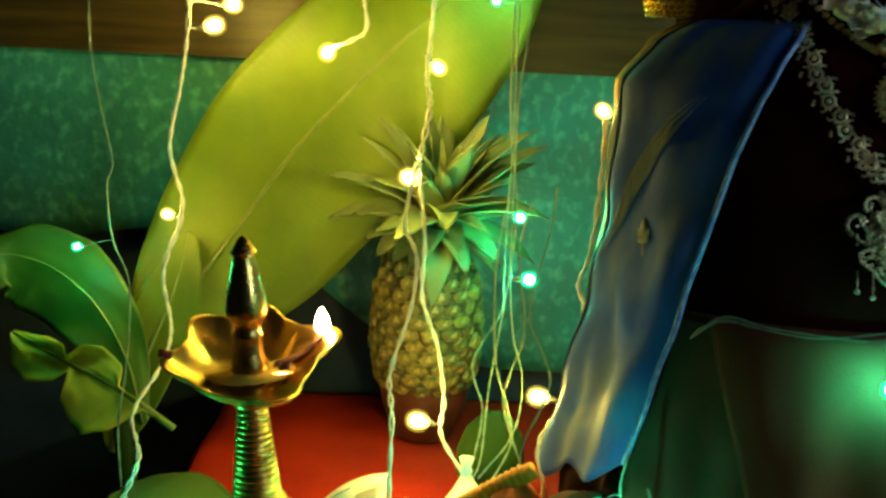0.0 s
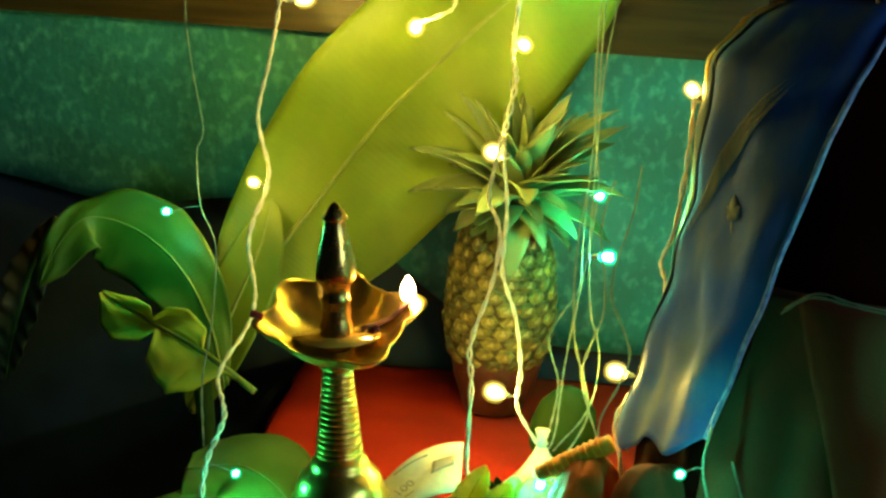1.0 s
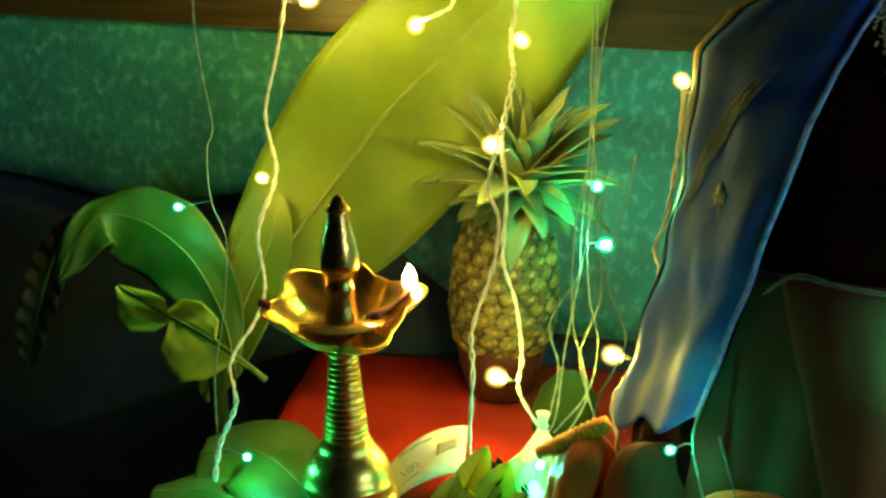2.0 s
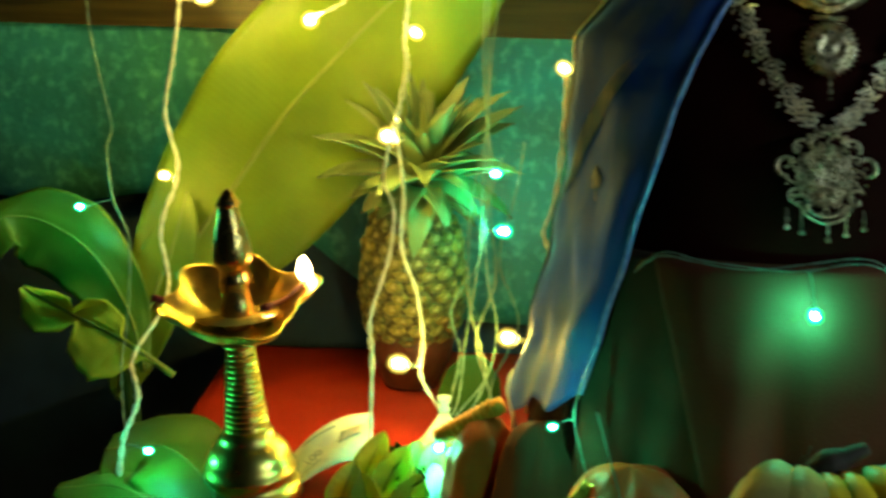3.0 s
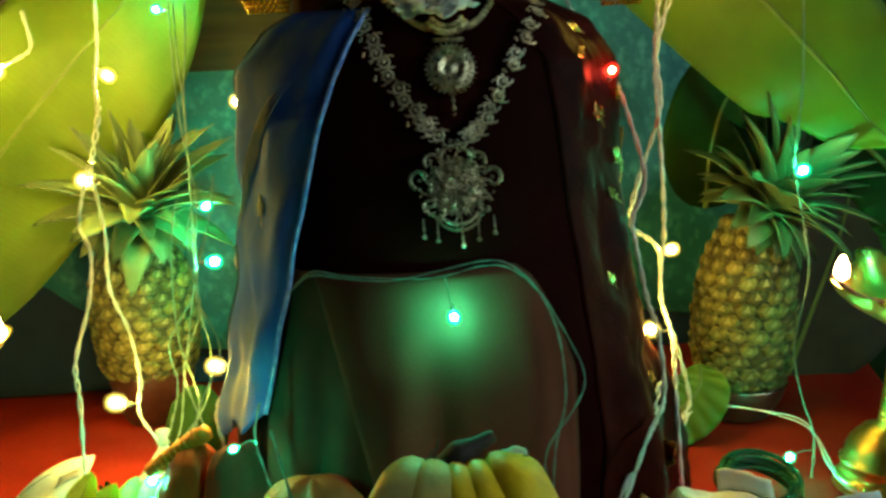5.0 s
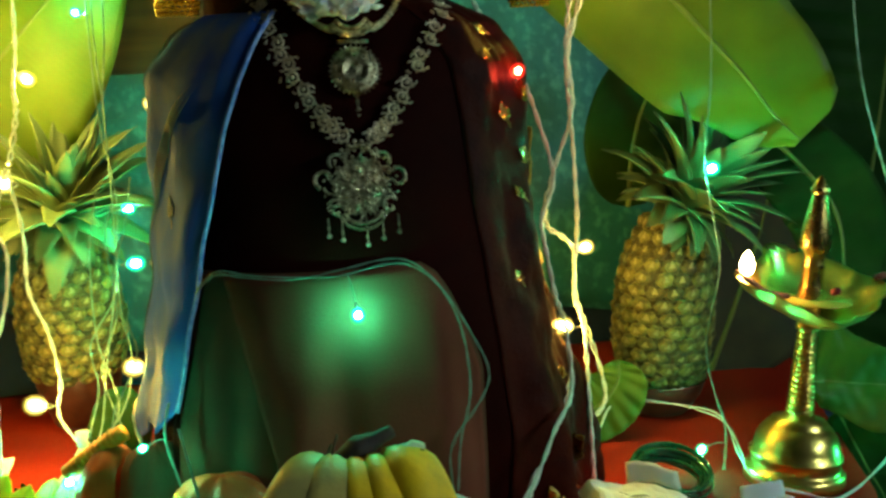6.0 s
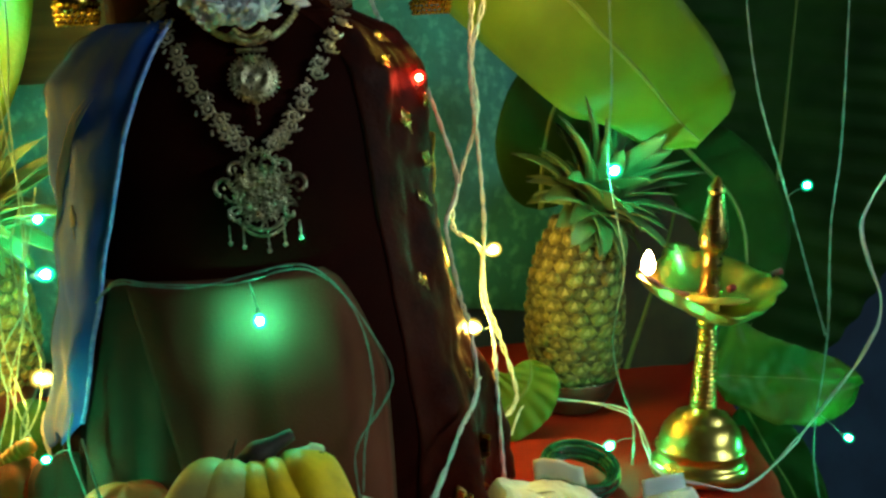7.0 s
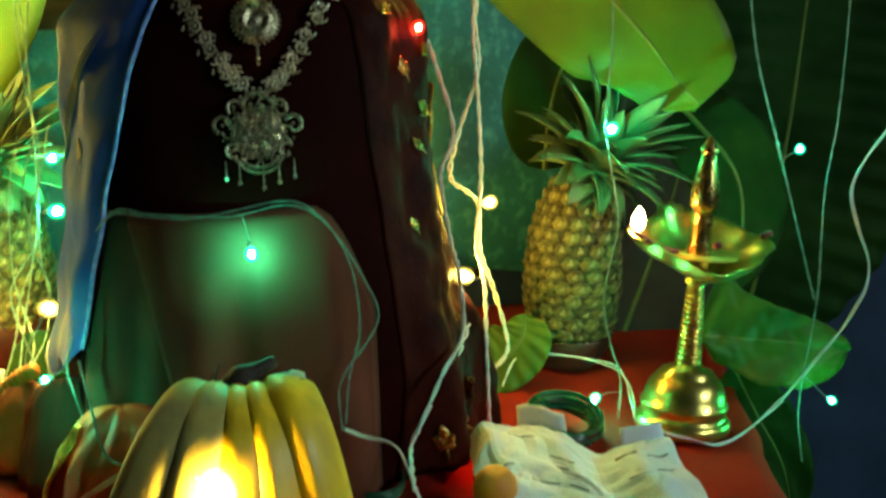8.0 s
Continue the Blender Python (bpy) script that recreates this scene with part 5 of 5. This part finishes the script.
fold2 = thing("folded_cloth", (0, 0, 0), "bundle of orange silk with ridged gold pleats", "cloth")
part("cloth", sheet(f2, 48, 14, 0.0014), "orange", fold2)
for i in range(9):
    t = i / 8
    c = Vector((0.014 + 0.036 * t, 0.712 - 0.010 * t, 0.772 + 0.027 * t))
    part("pleat", torus(0.0068, 0.0013, 14, 6, m=aim(c, (0.8, -0.2, 0.6))), "orange_bright", fold2)
part("roll", tube(bmesh.new(), spline([(0.006, 0.714, 0.766), (0.030, 0.708, 0.784), (0.058, 0.700, 0.803)]), 0.0072, 12), "orange_bright", fold2, "bright orange pleated roll")

tagged(link("mango", lathe([(0.004, 0.0), (0.020, 0.006), (0.029, 0.022), (0.031, 0.042), (0.026, 0.062), (0.014, 0.078), (0.003, 0.083)], 28), "leaf_dark"),
       "dull green mango standing behind the string lights", "fruit").matrix_world = pose(0.030, 0.845, TABLE + 0.002, 4, 6, 0)

# banknote fanned on the cloth
def note_fn(u, v):
    a = 1.5 * u ** 2
    return Vector((-0.128 + 0.060 * u + 0.012 * math.sin(a), 0.735 + 0.050 * u - 0.055 * v + 0.010 * u * u, TABLE + 0.012 + 0.032 * math.sin(u * 1.9) - 0.020 * v + 0.003 * math.sin(v * 7 + u * 4)))


note = thing("banknote", (0, 0, 0), "grey banknote folded and propped on the cloth, marked 100", "banknote")
part("paper", sheet(note_fn, 24, 12, 0.0004), "note", note)
for u0, u1, v0, v1 in ((0.06, 0.16, 0.22, 0.42), (0.25, 0.60, 0.10, 0.13), (0.25, 0.50, 0.78, 0.81), (0.66, 0.90, 0.25, 0.60)):
    part("print", sheet(lambda u, v: note_fn(u0 + (u1 - u0) * u, v0 + (v1 - v0) * v) + Vector((0, -0.0008, 0.0012)), 6, 3, 0.0002), "note_ink", note, "grey printed block")
txt = bpy.data.curves.new("figures", "FONT")
txt.body, txt.size, txt.extrude = "100", 0.013, 0.0001
txt.materials.append(M["note_ink"])
num = new("figures", txt)
num.parent = note
p0, px, py = note_fn(0.34, 0.62), note_fn(0.60, 0.62), note_fn(0.34, 0.40)
xa = (px - p0).normalized()
za = xa.cross(py - p0).normalized()
mm = Matrix((xa, za.cross(xa), za)).transposed().to_4x4()
mm.translation = p0 + za * 0.0022
num.matrix_local = mm

for i, (x, y, h, lean, w) in enumerate(((-0.058, 0.675, 0.064, 0.020, 0.015), (-0.042, 0.665, 0.056, 0.024, 0.016), (-0.072, 0.655, 0.046, 0.012, 0.014), (-0.022, 0.65, 0.038, 0.015, 0.016), (-0.046, 0.64, 0.042, -0.008, 0.015))):
    leaf("betel_leaf", [(x, y, TABLE + 0.002), (x + lean * 0.3, y + 0.006, TABLE + h * 0.5), (x + lean, y + 0.018, TABLE + h)], almond(w, 0.45, 0.6), "leaf_pale", "fresh pale green betel leaf standing in a pile", rib_r=0.0012, nu=20, nv=8, fold=0.35, ripple=0.002)
herb = []
rng = random.Random(9)
for i in range(46):
    b = sheet(lambda u, v: ((2 * v - 1) * 0.0042 * math.sin(math.pi * min(1, 0.1 + 0.85 * u)), 0.012 * u, 0.003 * u * u), 4, 2, 0.0005)
    b.transform(aim((-0.030 + rng.gauss(0, 0.011), 0.690 + rng.gauss(0, 0.010), TABLE + 0.008 + rng.random() * 0.035), (rng.uniform(-1, 1), rng.uniform(-1, 0.3), rng.uniform(0.1, 1)), rng.uniform(0, 6)))
    herb.append(b)
tagged(link("herb_sprig", join(herb), "leaf_dark"), "small bunch of dark green herb leaves", "herbs", kind="stuff")


def bag(u, v):
    a = 2 * math.pi * u
    r = 0.004 + 0.050 * v ** 1.3 * (1 + 0.16 * math.sin(7 * a + 3 * v) + 0.08 * math.sin(13 * a))
    return Vector((0.010 + r * math.cos(a) + 0.004 * v, 0.735 + 0.04 * (1 - v) + r * 0.8 * math.sin(a), 0.766 - 0.049 * v))


sack = thing("plastic_bag", (0, 0, 0), "crumpled clear plastic bag tied at the top", "bag")
part("film", sheet(bag, 70, 14, 0.0005), "film", sack)
part("knot", lathe([(0.003, -0.004), (0.006, 0.0), (0.004, 0.004), (0.0065, 0.012), (0.001, 0.013)], 12), "film", sack, "gathered knot").matrix_local = Matrix.Translation((0.010, 0.776, 0.768))
for i in range(4):
    leaf("betel_leaf", [(0.0 + 0.02 * i - 0.02, 0.72, TABLE + 0.003), (0.004 + 0.016 * i - 0.02, 0.725, TABLE + 0.02), (0.006 + 0.012 * i - 0.016, 0.738, TABLE + 0.038)], almond(0.013, 0.45, 0.6), "leaf_pale",
         "pale green leaf inside the clear bag", rib_r=0.001, nu=14, nv=6, fold=0.2, ripple=0.001)

# an orange half hidden by the newspaper
fruit = lathe([(0.003, 0.0), (0.014, 0.003), (0.022, 0.012), (0.0245, 0.024), (0.022, 0.036), (0.014, 0.045), (0.004, 0.0475), (0.001, 0.046)], 28)
tagged(link("orange", fruit, "orange_bright"), "ripe orange lying beside the crumpled newspaper", "fruit").matrix_world = pose(0.432, 0.520, TABLE, 8, 0, 0) @ Matrix.Diagonal((0.75, 0.75, 0.75, 1))

# dark green glass bangles lying in a loose coil
def bangle(at, R, r, tilt, label):
    o = tagged(link("bangle", torus(R, r, 48, 10), "bangle"), label, "bangle", "green glass bangles")
    o.matrix_world = aim(at, tilt)
    return o


AX = Vector((0.14, -0.26, 0.95)).normalized()
rng = random.Random(21)
for i in range(14):
    q = i / 13
    tilt = AX + Vector((rng.uniform(-0.09, 0.09), rng.uniform(-0.09, 0.09), 0))
    bangle(Vector((0.527 + rng.uniform(-0.003, 0.003), 0.645 + rng.uniform(-0.003, 0.003), TABLE + 0.0165)) + AX * (0.0115 * (q - 0.4)), (0.0345, 0.0305, 0.0270, 0.0325)[i % 4] + rng.uniform(-0.001, 0.001), 0.0023, tilt, "dark green glass bangle leaning in a stack on the red cloth")
for i in range(3):
    bangle((0.338, 0.575, TABLE + 0.004 + 0.004 * i), 0.028, 0.002, (0.05 * i, -0.1, 1), "dark green glass bangle lying beside the bananas")


# crumpled newspaper
def paper(u, v):
    x = 0.427 + 0.160 * u
    back = 0.600 + 0.022 * math.sin(u * 5.5 + 0.5) - 0.045 * u
    notch = 0.017 * math.exp(-((u - 0.60) / 0.09) ** 2) + 0.022 * max(0, 0.12 - u) / 0.12
    z = TABLE + 0.004 + (0.030 - notch) * (1 - v) ** 0.8 + 0.006 * wob(u * 5, v * 4, 0, 1.2) + 0.010 * max(0, wob(u * 3 + 4, v * 3, 2, 1)) + 0.004 * abs(wob(u * 11, v * 9, 5, 1))
    return Vector((x + 0.006 * wob(u * 4, v * 4, 7, 1), back - 0.135 * v - 0.004 * wob(u * 7, v * 5, 4, 1), max(TABLE + 0.002, z)))


news = thing("newspaper", (0, 0, 0), "crumpled torn newspaper sheet lying on the red cloth", "newspaper")
part("sheet", sheet(paper, 44, 30, 0.0005), "paper", news, smooth=False)
rng = random.Random(4)
for c in range(6):
    for r in range(13):
        if rng.random() < (0.5 if c in (2, 4) else 0.85):
            continue
        u0 = 0.06 + 0.155 * c
        u1 = u0 + 0.125 * rng.uniform(0.45, 1)
        v0 = 0.12 + 0.065 * r
        h = 0.014 if r % 5 else 0.032
        if r % 5 == 0 and c % 2:
            continue
        part("print_line", sheet(lambda u, v: paper(u0 + (u1 - u0) * u, min(1, v0 + h * v)) + Vector((0, -0.0006, 0.0011)), 8, 1, 0.0002), "ink", news)
for k, (u0, u1) in enumerate(((0.28, 0.50), (0.74, 0.98))):
    part("flap", sheet(lambda u, v: paper(u0 + (u1 - u0) * u, 0.0) + Vector((0.002, 0.004 * v + 0.004 * u * v, 0.001 + 0.017 * v * (1 - 0.25 * u) - 0.004 * k)), 8, 4, 0.0005), "paper", news, "torn upright flap")
